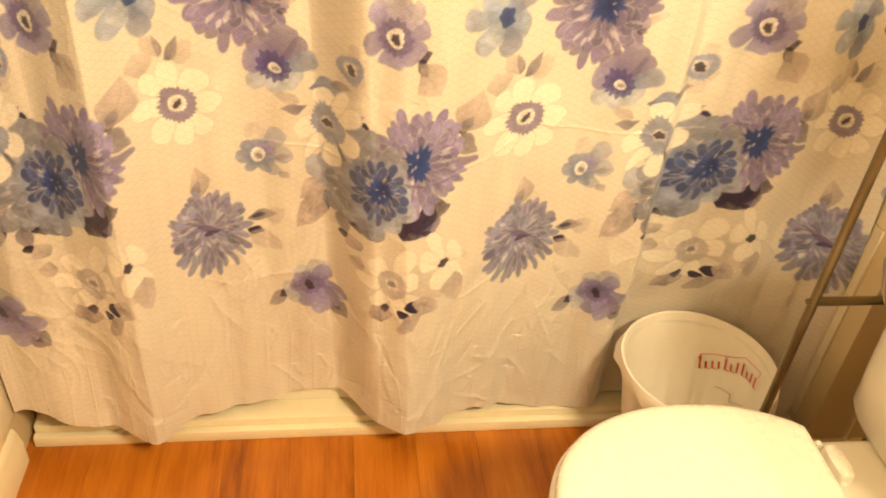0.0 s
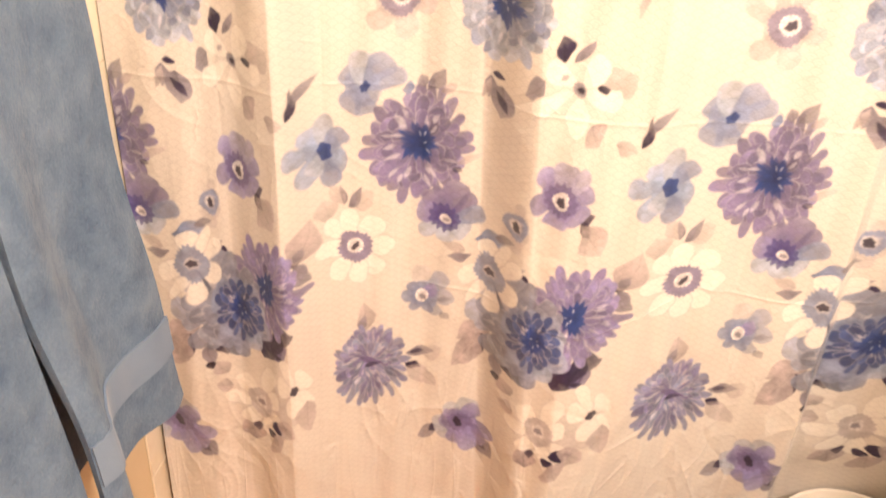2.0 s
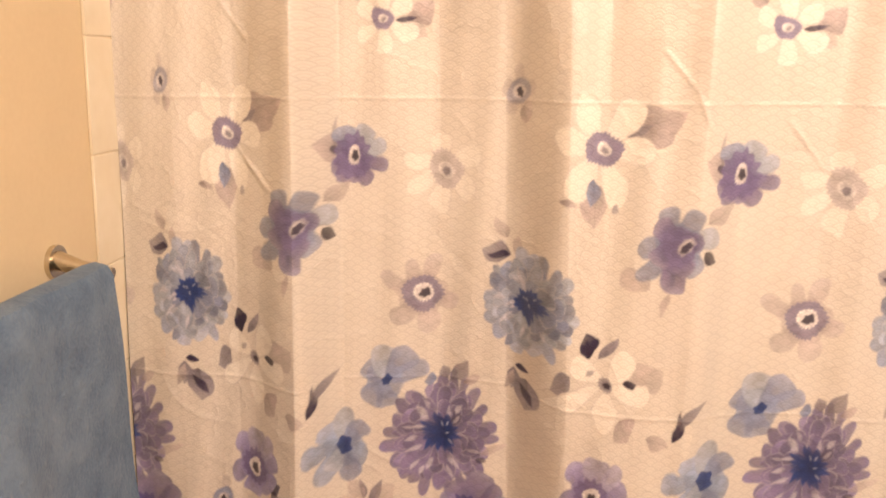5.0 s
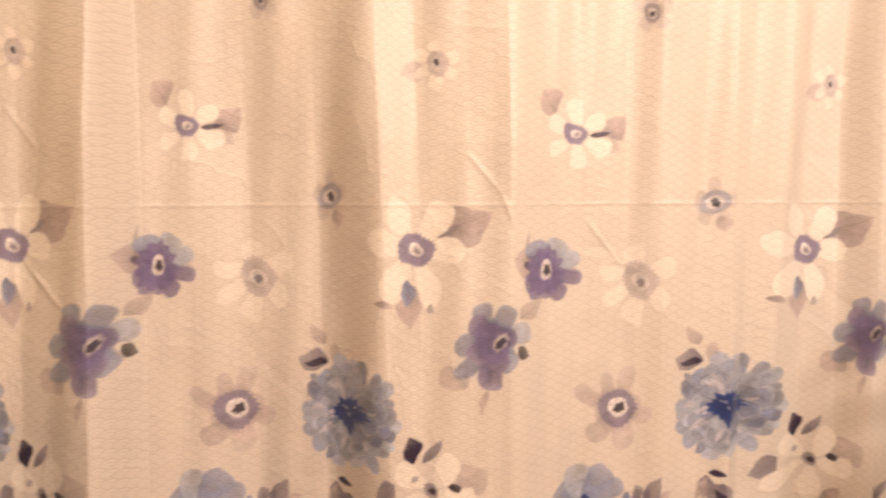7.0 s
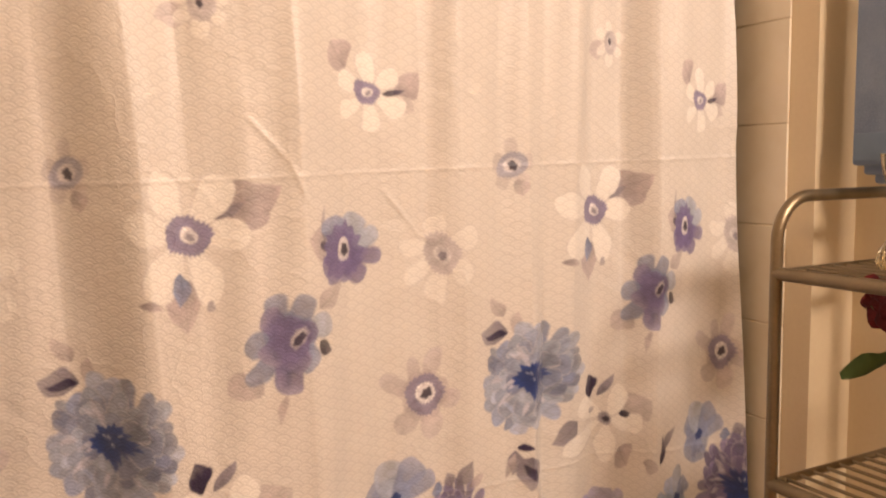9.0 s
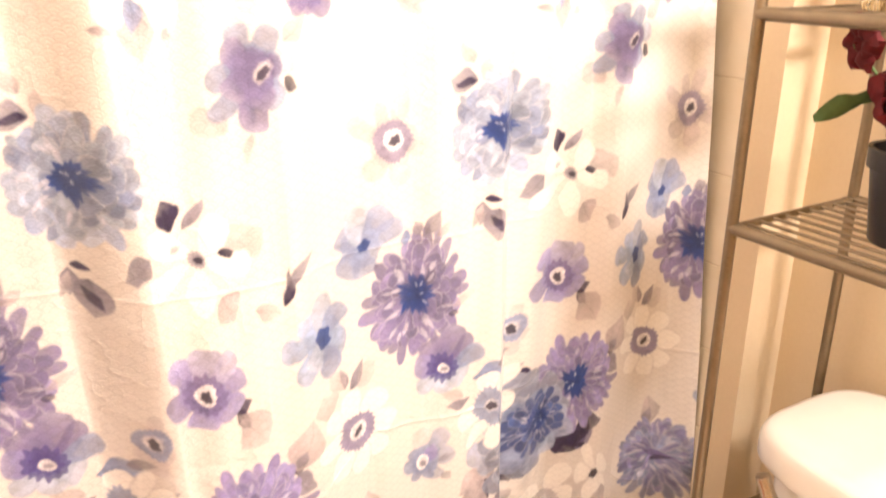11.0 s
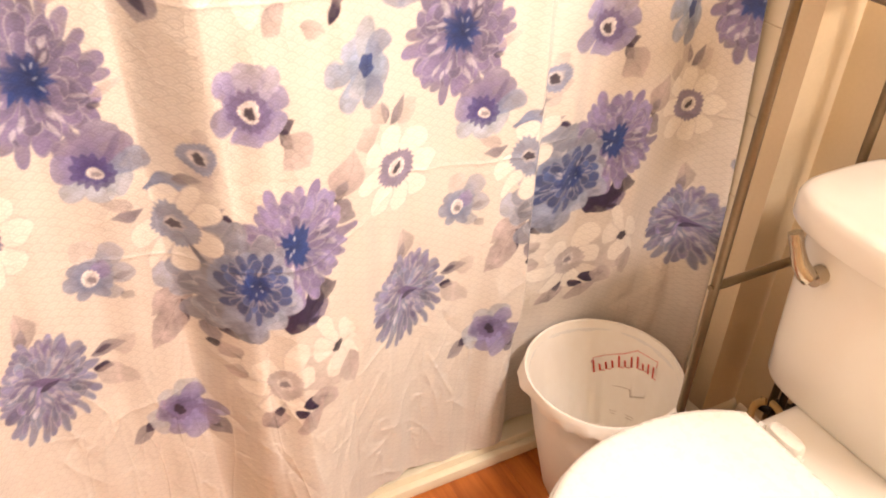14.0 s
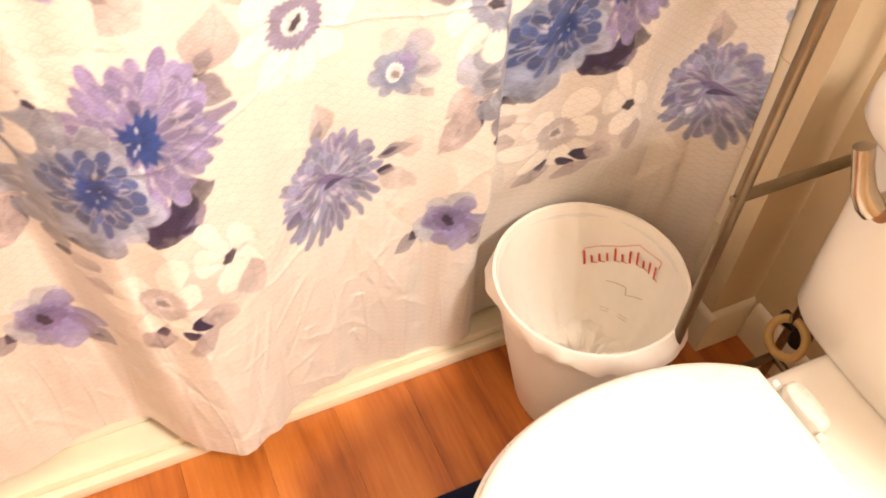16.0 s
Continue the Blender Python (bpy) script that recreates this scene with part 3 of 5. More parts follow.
leaf(0.643, 1.201, 0.028, 0.008, 344, MAUVE, 0.8)
leaf(0.183, 1.196, 0.012, 0.006, 333, GREY, 0.6)
leaf(0.300, 1.253, 0.029, 0.024, 170, MAUVE, 0.7)
leaf(0.309, 1.274, 0.047, 0.005, 92, GREY, 0.55)
leaf(0.308, 1.251, 0.012, 0.007, 23, INK, 0.7)
bloom_of(0.333, 1.243, [(62, 0.044, 0.019, SKYPALE), (115, 0.043, 0.016, SLATE), (19, 0.048, 0.013, SKYPALE), (346, 0.054, 0.011, PURPLE), (302, 0.045, 0.017, VIOLET), (259, 0.036, 0.018, VIOLET), (215, 0.032, 0.015, VIOLET)], core=0.027, halo=0.012, eye=0.007, ring_colour=VIOLET)
bloom_of(0.461, 1.226, [(100, 0.052, 0.018, WHITE), (31, 0.053, 0.019, WHITE), (321, 0.049, 0.019, WHITE), (261, 0.057, 0.017, WHITE), (211, 0.056, 0.016, WHITE), (160, 0.055, 0.016, WHITE)], ring=0.022, halo=0.013, eye=0.007, strong=0.62, ring_colour=ASH, eye_colour=GREY)
leaf(0.310, 1.198, 0.040, 0.016, 42, MAUVE, 0.6)
leaf(0.212, 1.109, 0.040, 0.024, 209, MAUVE, 0.6)
leaf(0.305, 1.143, 0.023, 0.012, 333, NIGHT, 0.85)
leaf(0.250, 1.082, 0.032, 0.007, 264, MAUVE, 0.6)
bloom_of(0.262, 1.153, [(108, 0.053, 0.015, SLATE), (66, 0.054, 0.016, SLATE), (21, 0.050, 0.017, SKYPALE), (314, 0.043, 0.017, SLATE), (223, 0.060, 0.011, SLATE), (179, 0.048, 0.018, SLATE), (254, 0.050, 0.012, SLATE)], strong=0.85)
bloom_of(0.262, 1.157, [(130, 0.036, 0.017, PURPLE), (266, 0.058, 0.020, PURPLE), (220, 0.037, 0.015, PURPLE), (10, 0.027, 0.015, VIOLET), (289, 0.040, 0.015, PURPLE)], core=0.021, strong=0.9, ring_colour=PURPLE)
bloom_of(0.269, 1.159, [], halo=0.010, eye=0.008, eye_colour=INK)
bloom_of(0.437, 1.055, [(150, 0.063, 0.013, MAUVE), (72, 0.055, 0.013, MAUVE), (343, 0.045, 0.013, MAUVE), (287, 0.054, 0.019, MAUVE), (229, 0.050, 0.018, MAUVE), (112, 0.053, 0.011, MAUVE)], ring=0.025, halo=0.015, eye=0.008, strong=0.6, ring_colour=(0.20, 0.18, 0.27))
leaf(0.536, 1.121, 0.042, 0.020, 164, GREY, 0.8)
leaf(0.541, 1.119, 0.028, 0.007, 169, INK, 0.85)
leaf(0.546, 1.153, 0.032, 0.015, 115, MAUVE, 0.6)
leaf(0.571, 1.132, 0.032, 0.012, 79, MAUVE, 0.55)
leaf(0.570, 0.945, 0.034, 0.013, 258, GREY, 0.7)
leaf(0.582, 0.965, 0.017, 0.006, 352, INK, 0.8)
dahlia(0.591, 1.058, 0.070, SLATE, SKYPALE, DEEP, 0.32, 5, 19, 1.00, 0.8)
leaf(0.152, 1.023, 0.032, 0.020, 115, INK, 0.85)
leaf(0.181, 1.021, 0.036, 0.010, 52, GREY, 0.9)
leaf(0.640, 0.968, 0.038, 0.020, 209, GREY, 0.75)
leaf(0.236, 0.989, 0.042, 0.031, 35, MAUVE, 0.5)
leaf(0.209, 0.911, 0.031, 0.027, 312, MAUVE, 0.7)
leaf(0.254, 0.896, 0.034, 0.016, 343, MAUVE, 0.6)
bloom_of(0.177, 0.970, [(147, 0.058, 0.023, WHITE), (49, 0.059, 0.025, WHITE), (349, 0.064, 0.023, WHITE), (270, 0.062, 0.024, WHITE), (205, 0.078, 0.020, WHITE)], core=0.011, eye=0.007, ring_colour=GREY)
leaf(0.215, 0.978, 0.020, 0.008, 10, NIGHT, 0.85)
leaf(0.157, 0.983, 0.014, 0.006, 43, GREY, 0.6)
leaf(0.281, 0.920, 0.048, 0.008, 73, INK, 0.85)
leaf(0.303, 0.940, 0.049, 0.009, 44, GREY, 0.85)
leaf(0.589, 0.930, 0.049, 0.026, 268, GREY, 0.75)
leaf(0.590, 0.930, 0.035, 0.008, 306, INK, 0.7)
leaf(0.566, 0.944, 0.031, 0.008, 63, MAUVE, 0.6)
bloom_of(0.390, 0.933, [(145, 0.040, 0.020, SLATE), (96, 0.052, 0.022, SKYPALE), (50, 0.053, 0.021, SLATE), (20, 0.057, 0.018, SLATE), (234, 0.041, 0.022, SLATE), (280, 0.041, 0.023, SLATE)], strong=0.85)
dahlia(0.470, 0.846, 0.089, PURPLE, (0.198, 0.168, 0.325), DEEP, 0.30, 5, 23, 0.86, 0.75)
bloom_of(0.392, 0.935, [], eye=0.010, eye_colour=DEEP)
leaf(0.449, 0.930, 0.015, 0.015, 182, SLATE, 0.8)
leaf(0.467, 0.943, 0.022, 0.013, 103, GREY, 0.8)
leaf(0.492, 0.945, 0.035, 0.014, 48, GREY, 0.8)
leaf(0.509, 0.936, 0.028, 0.010, 24, MAUVE, 0.7)
leaf(0.548, 0.834, 0.045, 0.009, 14, MAUVE, 0.5)
leaf(0.531, 0.814, 0.018, 0.009, 350, INK, 0.6)
bloom_of(0.327, 0.838, [(126, 0.046, 0.019, SKY), (90, 0.057, 0.020, SKYPALE), (46, 0.046, 0.020, SLATE), (330, 0.040, 0.018, SKY), (283, 0.056, 0.019, SLATE), (229, 0.057, 0.021, SKY), (175, 0.062, 0.017, SKY), (242, 0.040, 0.018, SKYPALE)], eye=0.015, strong=0.9, eye_colour=DEEP)
leaf(0.211, 0.790, 0.026, 0.015, 40, INK, 0.75)
leaf(0.215, 0.774, 0.030, 0.016, 318, INK, 0.65)
leaf(0.228, 0.759, 0.054, 0.031, 317, MAUVE, 0.65)
bloom_of(0.167, 0.815, [(133, 0.052, 0.020, LILAC), (84, 0.055, 0.024, LILACPALE), (18, 0.054, 0.018, LILAC), (324, 0.049, 0.023, LILAC), (265, 0.041, 0.023, LILAC), (195, 0.050, 0.018, LILAC), (48, 0.058, 0.016, LILACPALE)], core=0.026, halo=0.017, eye=0.009, core_colour=VIOLET)
leaf(0.355, 0.767, 0.030, 0.008, 95, GREY, 0.9)
leaf(0.377, 0.765, 0.039, 0.012, 48, GREY, 0.85)
leaf(0.344, 0.768, 0.041, 0.016, 128, MAUVE, 0.5)
leaf(0.326, 0.745, 0.036, 0.025, 108, MAUVE, 0.5)
leaf(0.393, 0.762, 0.041, 0.021, 32, MAUVE, 0.4)
bloom_of(0.516, 0.734, [(67, 0.063, 0.023, PURPLE), (121, 0.051, 0.025, PURPLE), (38, 0.060, 0.016, VIOLET), (331, 0.046, 0.020, SKYPALE), (281, 0.040, 0.021, SKYPALE), (222, 0.049, 0.018, SKYPALE), (170, 0.046, 0.020, LILAC), (10, 0.064, 0.017, SLATE)], core=0.023, halo=0.011, eye=0.006, core_colour=(0.06, 0.05, 0.19), eye_colour=GREY)
bloom_of(0.376, 0.682, [(1, 0.064, 0.022, WHITE), (314, 0.065, 0.021, WHITE), (277, 0.065, 0.022, WHITE), (234, 0.065, 0.023, WHITE), (183, 0.065, 0.022, WHITE), (136, 0.068, 0.021, WHITE), (97, 0.067, 0.022, WHITE), (49, 0.064, 0.024, WHITE)], ring=0.029, halo=0.019, eye=0.009, ring_colour=PURPLE)
bloom_of(0.631, 0.759, [(136, 0.017, 0.014, MAUVE), (83, 0.038, 0.009, MAUVE), (40, 0.023, 0.010, MAUVE), (314, 0.025, 0.014, MAUVE), (270, 0.040, 0.011, MAUVE), (236, 0.031, 0.009, MAUVE)], ring=0.019, halo=0.011, eye=0.008, strong=0.45, ring_colour=SLATE)
leaf(0.595, 0.709, 0.053, 0.021, 11, SLATE, 0.8)
leaf(0.615, 0.723, 0.033, 0.009, 19, GREY, 0.8)
leaf(0.544, 0.670, 0.046, 0.011, 186, GREY, 0.8)
leaf(0.537, 0.688, 0.043, 0.015, 160, MAUVE, 0.5)
leaf(0.643, 0.670, 0.033, 0.022, 310, INK, 0.85)
leaf(0.647, 0.690, 0.023, 0.007, 28, GREY, 0.7)
leaf(0.597, 0.592, 0.028, 0.030, 331, INK, 0.88)
leaf(0.611, 0.602, 0.030, 0.017, 36, INK, 0.8)
leaf(0.647, 0.600, 0.027, 0.033, 356, INK, 0.9)
leaf(0.643, 0.610, 0.032, 0.009, 76, INK, 0.8)
bloom_of(0.492, 0.592, [(108, 0.052, 0.019, PALE), (51, 0.051, 0.020, SLATE), (2, 0.050, 0.017, SLATE), (304, 0.040, 0.015, SLATE), (163, 0.031, 0.016, PALE)], strong=0.6)
bloom_of(0.487, 0.589, [(350, 0.028, 0.016, SLATE), (294, 0.033, 0.012, SLATE), (246, 0.032, 0.013, SLATE), (189, 0.033, 0.015, SLATE), (139, 0.032, 0.013, SLATE), (87, 0.028, 0.014, SLATE), (34, 0.030, 0.013, LILAC)], halo=0.015, eye=0.007, eye_colour=GREY)
leaf(0.526, 0.557, 0.023, 0.011, 311, GREY, 0.5)
leaf(0.529, 0.590, 0.028, 0.007, 7, GREY, 0.5)
leaf(0.581, 0.534, 0.068, 0.032, 203, MAUVE, 0.85)
leaf(0.591, 0.527, 0.025, 0.006, 193, INK, 0.8)
leaf(0.594, 0.503, 0.046, 0.011, 254, INK, 0.88)
leaf(0.571, 0.494, 0.090, 0.032, 234, MAUVE, 0.85)
leaf(0.644, 0.500, 0.024, 0.019, 303, INK, 0.88)
leaf(0.623, 0.486, 0.051, 0.014, 280, GREY, 0.85)
leaf(0.625, 0.467, 0.015, 0.013, 297, NIGHT, 0.85)
leaf(0.212, 0.526, 0.058, 0.043, 251, INK, 0.85)
leaf(0.247, 0.559, 0.052, 0.027, 14, INK, 0.8)
leaf(0.242, 0.524, 0.033, 0.026, 299, PURPLE, 0.8)
leaf(0.238, 0.515, 0.034, 0.006, 343, INK, 0.8)
leaf(0.230, 0.539, 0.052, 0.027, 256, INK, 0.8)
leaf(0.280, 0.683, 0.025, 0.009, 34, INK, 0.7)
leaf(0.290, 0.661, 0.041, 0.019, 316, GREY, 0.85)
leaf(0.292, 0.708, 0.069, 0.034, 65, MAUVE, 0.7)
leaf(0.283, 0.692, 0.023, 0.012, 56, GREY, 0.7)
dahlia(0.214, 0.632, 0.081, LILAC, (0.205, 0.17, 0.345), DEEP, 0.30, 5, 27, 1.00, 0.6)
dahlia(0.653, 0.577, 0.093, (0.20, 0.22, 0.30), (0.27, 0.29, 0.37), DEEP, 0.0, 4, 15, 0.85, 0.8)
bloom_of(0.600, 0.653, [(101, 0.056, 0.021, WHITE), (198, 0.057, 0.025, WHITE), (241, 0.074, 0.011, WHITE), (274, 0.070, 0.019, WHITE), (336, 0.051, 0.026, WHITE), (43, 0.067, 0.018, WHITE), (70, 0.070, 0.012, WHITE)], ring=0.027, halo=0.011, eye=0.009, ring_colour=SLATE)
bloom_of(0.671, 0.583, [(356, 0.060, 0.022, SKY), (331, 0.081, 0.021, SLATE), (302, 0.084, 0.020, SKY), (276, 0.087, 0.019, SLATE), (253, 0.079, 0.019, SLATE), (39, 0.063, 0.020, SLATE)], strong=0.8)
dahlia(0.680, 0.577, 0.052, DEEP, (0.05, 0.09, 0.27), DEEP, 0.36, 3, 17, 0.85, 0.6)
leaf(0.393, 0.554, 0.055, 0.021, 85, MAUVE, 0.6)
leaf(0.390, 0.545, 0.023, 0.011, 51, GREY, 0.7)
leaf(0.489, 0.480, 0.047, 0.017, 5, GREY, 0.85)
leaf(0.483, 0.478, 0.025, 0.008, 359, INK, 0.7)
leaf(0.481, 0.451, 0.030, 0.009, 337, INK, 0.88)
leaf(0.510, 0.482, 0.049, 0.023, 20, MAUVE, 0.4)
leaf(0.496, 0.432, 0.063, 0.025, 316, MAUVE, 0.45)
dahlia(0.402, 0.468, 0.078, LILAC, SLATE, DEEP, 0.0, 5, 29, 0.85, 0.7, 0.14)
leaf(0.405, 0.466, 0.046, 0.008, 347, VIOLET, 0.8)
leaf(0.408, 0.459, 0.025, 0.006, 18, INK, 0.6)
leaf(0.646, 0.465, 0.029, 0.020, 127, MAUVE, 0.7)
leaf(0.649, 0.434, 0.024, 0.016, 182, MAUVE, 0.6)
leaf(0.164, 0.349, 0.047, 0.031, 111, MAUVE, 0.85)
leaf(0.237, 0.426, 0.077, 0.062, 45, MAUVE, 0.35)
bloom_of(0.265, 0.458, [(112, 0.060, 0.020, WHITE), (27, 0.037, 0.031, WHITE), (309, 0.061, 0.016, WHITE), (272, 0.055, 0.023, WHITE), (180, 0.040, 0.028, WHITE)], eye=0.011, eye_colour=NIGHT)
leaf(0.294, 0.397, 0.065, 0.027, 283, MAUVE, 0.6)
bloom_of(0.181, 0.409, [(129, 0.057, 0.024, WHITE), (68, 0.079, 0.021, WHITE), (25, 0.050, 0.023, WHITE), (287, 0.061, 0.022, WHITE), (235, 0.056, 0.021, WHITE), (180, 0.060, 0.022, WHITE)], ring=0.026, halo=0.014, eye=0.008, ring_colour=ASH, eye_colour=GREY)
leaf(0.173, 0.359, 0.021, 0.010, 284, INK, 0.7)
leaf(0.225, 0.373, 0.041, 0.016, 15, INK, 0.9)
leaf(0.203, 0.356, 0.019, 0.014, 241, INK, 0.85)
leaf(0.244, 0.373, 0.045, 0.026, 348, MAUVE, 0.7)
leaf(0.218, 0.338, 0.040, 0.033, 304, MAUVE, 0.75)
leaf(0.509, 0.307, 0.048, 0.020, 213, GREY, 0.7)
leaf(0.521, 0.318, 0.023, 0.013, 202, INK, 0.85)
leaf(0.621, 0.294, 0.041, 0.025, 320, GREY, 0.8)
leaf(0.614, 0.300, 0.028, 0.010, 321, INK, 0.6)
bloom_of(0.570, 0.342, [(117, 0.044, 0.020, SKYPALE), (72, 0.052, 0.024, SKYPALE), (198, 0.049, 0.024, SKYPALE), (224, 0.054, 0.021, SKYPALE)], strong=0.7)
bloom_of(0.572, 0.342, [(54, 0.044, 0.023, LILAC), (346, 0.064, 0.019, LILAC), (320, 0.062, 0.017, VIOLET), (290, 0.067, 0.022, LILAC), (260, 0.052, 0.020, LILAC), (167, 0.036, 0.021, LILAC), (120, 0.030, 0.014, LILAC)], core=0.019, core_colour=VIOLET)
bloom_of(0.567, 0.344, [], eye=0.009, eye_colour=NIGHT)


# Sharp creases left in the cloth: from and to (place along the rod, height).
CREASES = [(0.552, 0.388, 0.478, 0.261), (0.478, 0.261, 0.475, 0.130), (0.783, 0.328, 0.746, 0.202), (0.746, 0.202, 0.768, 0.073), (0.849, 0.346, 0.796, 0.272),
           (0.860, 0.329, 0.824, 0.241), (0.747, 0.254, 0.792, 0.264), (0.799, 0.326, 0.771, 0.205), (0.938, 0.326, 0.992, 0.202), (0.198, 1.254, 0.256, 1.195),
           (0.722, 1.388, 0.763, 1.342), (0.763, 1.342, 0.785, 1.292), (0.888, 1.308, 0.939, 1.249), (0.181, 1.432, 0.220, 1.380), (0.212, 1.240, 0.249, 1.196)]


def hem(x):
    """Height of the curtain's lower edge."""
    return 0.083 + 0.012 * np.sin(9.0 * x + 0.6) + 0.010 * np.sin(23.0 * x + 1.0) - 0.018 * np.exp(-((x - 0.28) / 0.05) ** 2) + 0.03 * np.exp(-((x - 0.10) / 0.06) ** 2) - 0.030 / (1 + np.exp(-(x - 0.78) / 0.03))


def drape(x, z):
    """How far the cloth stands from the line of the rod."""
    s = np.clip((1.5 - z) / 1.2, -0.3, 1.15)
    lines = np.array(FOLDS)
    out = np.zeros_like(x)
    for (a, b) in zip(lines, lines[1:]):
        xa, xb = a[0] + (a[1] - a[0]) * s, b[0] + (b[1] - b[0]) * s
        ya, yb = a[2] + (a[3] - a[2]) * s, b[2] + (b[3] - b[2]) * s
        q = np.clip((x - xa) / (xb - xa), 0, 1)
        w = q * 0.35 + 0.65 * q * q * (3 - 2 * q)
        hit = (x >= xa) & (x <= xb)
        out = np.where(hit, ya + (yb - ya) * w, out)
    first, last = lines[0], lines[-1]
    out = np.where(x < first[0] + (first[1] - first[0]) * s, first[2] + (first[3] - first[2]) * s, out)
    out = np.where(x > last[0] + (last[1] - last[0]) * s, last[2] + (last[3] - last[2]) * s, out)
    ripple = 0.0016 * np.sin(61 * x + 5 * z + 1.5 * np.sin(3.1 * z)) + 0.0010 * np.sin(127 * x - 9 * z) + 0.0012 * np.sin(17 * z + 21 * x)
    press = np.exp(-((z - 1.31 - 0.02 * x) / 0.0022) ** 2) + np.exp(-((z - 0.945 + 0.02 * x) / 0.0022) ** 2)
    wrinkle = np.interp(x, [0.45, 0.655, 0.742, 0.805, 0.842, 0.891, 1.004, 1.079, 1.3], [0.615, 0.604, 0.598, 0.624, 0.639, 0.669, 0.653, 0.654, 0.665])
    press = press + 1.2 * np.exp(-((z - wrinkle) / 0.0021) ** 2) * np.clip((x - 0.40) / 0.1, 0, 1)
    for xa, za, xb, zb in CREASES:
        length = math.hypot(xb - xa, zb - za)
        along = ((x - xa) * (xb - xa) + (z - za) * (zb - za)) / length ** 2
        off = ((x - xa) * (zb - za) - (z - za) * (xb - xa)) / length
        press = press + 1.6 * np.exp(-(off / 0.0030) ** 2) * np.clip(np.minimum(along, 1 - along) * 5 + 0.2, 0, 1)
    gather = np.clip((1.9 - z) / 0.5, 0.45, 1)
    return out * gather + ripple - 0.0008 * press


def crumple(x, z):
    # small random creases pressed into the cloth, most of them towards the hem
    out = np.zeros_like(x)
    dice = random.Random(11)
    for i in range(480):
        low = dice.random() < 0.62
        xa = dice.uniform(0.06, 1.44)
        za = dice.uniform(0.10, 0.46) if low else dice.uniform(0.4, 1.6)
        lean = dice.gauss(90, 32) if low else dice.choice((dice.gauss(90, 25), dice.gauss(130, 20), dice.gauss(5, 12)))
        half = dice.uniform(0.03, 0.11) if low else dice.uniform(0.02, 0.09)
        wide = dice.uniform(0.004, 0.010)
        deep = dice.choice((-1, 1, 1)) * dice.uniform(0.0005, 0.0016) * (1.25 if low else 0.75)
        bend = dice.gauss(0, 1.6)
        c, s = math.cos(radians(lean)), math.sin(radians(lean))
        r0, r1 = np.searchsorted(z[:, 0], (za - half, za + half))
        c0, c1 = np.searchsorted(x[0], (xa - half, xa + half))
        if r1 <= r0 or c1 <= c0:
            continue
        dx, dz = x[r0:r1, c0:c1] - xa, z[r0:r1, c0:c1] - za
        along, off = (dx * c + dz * s) / half, -dx * s + dz * c
        off = off + bend * half * along * along * 0.2
        ridge = np.exp(-np.abs(off) / wide) * np.clip(1 - along * along, 0, 1)
        out[r0:r1, c0:c1] += deep * ridge
    return out


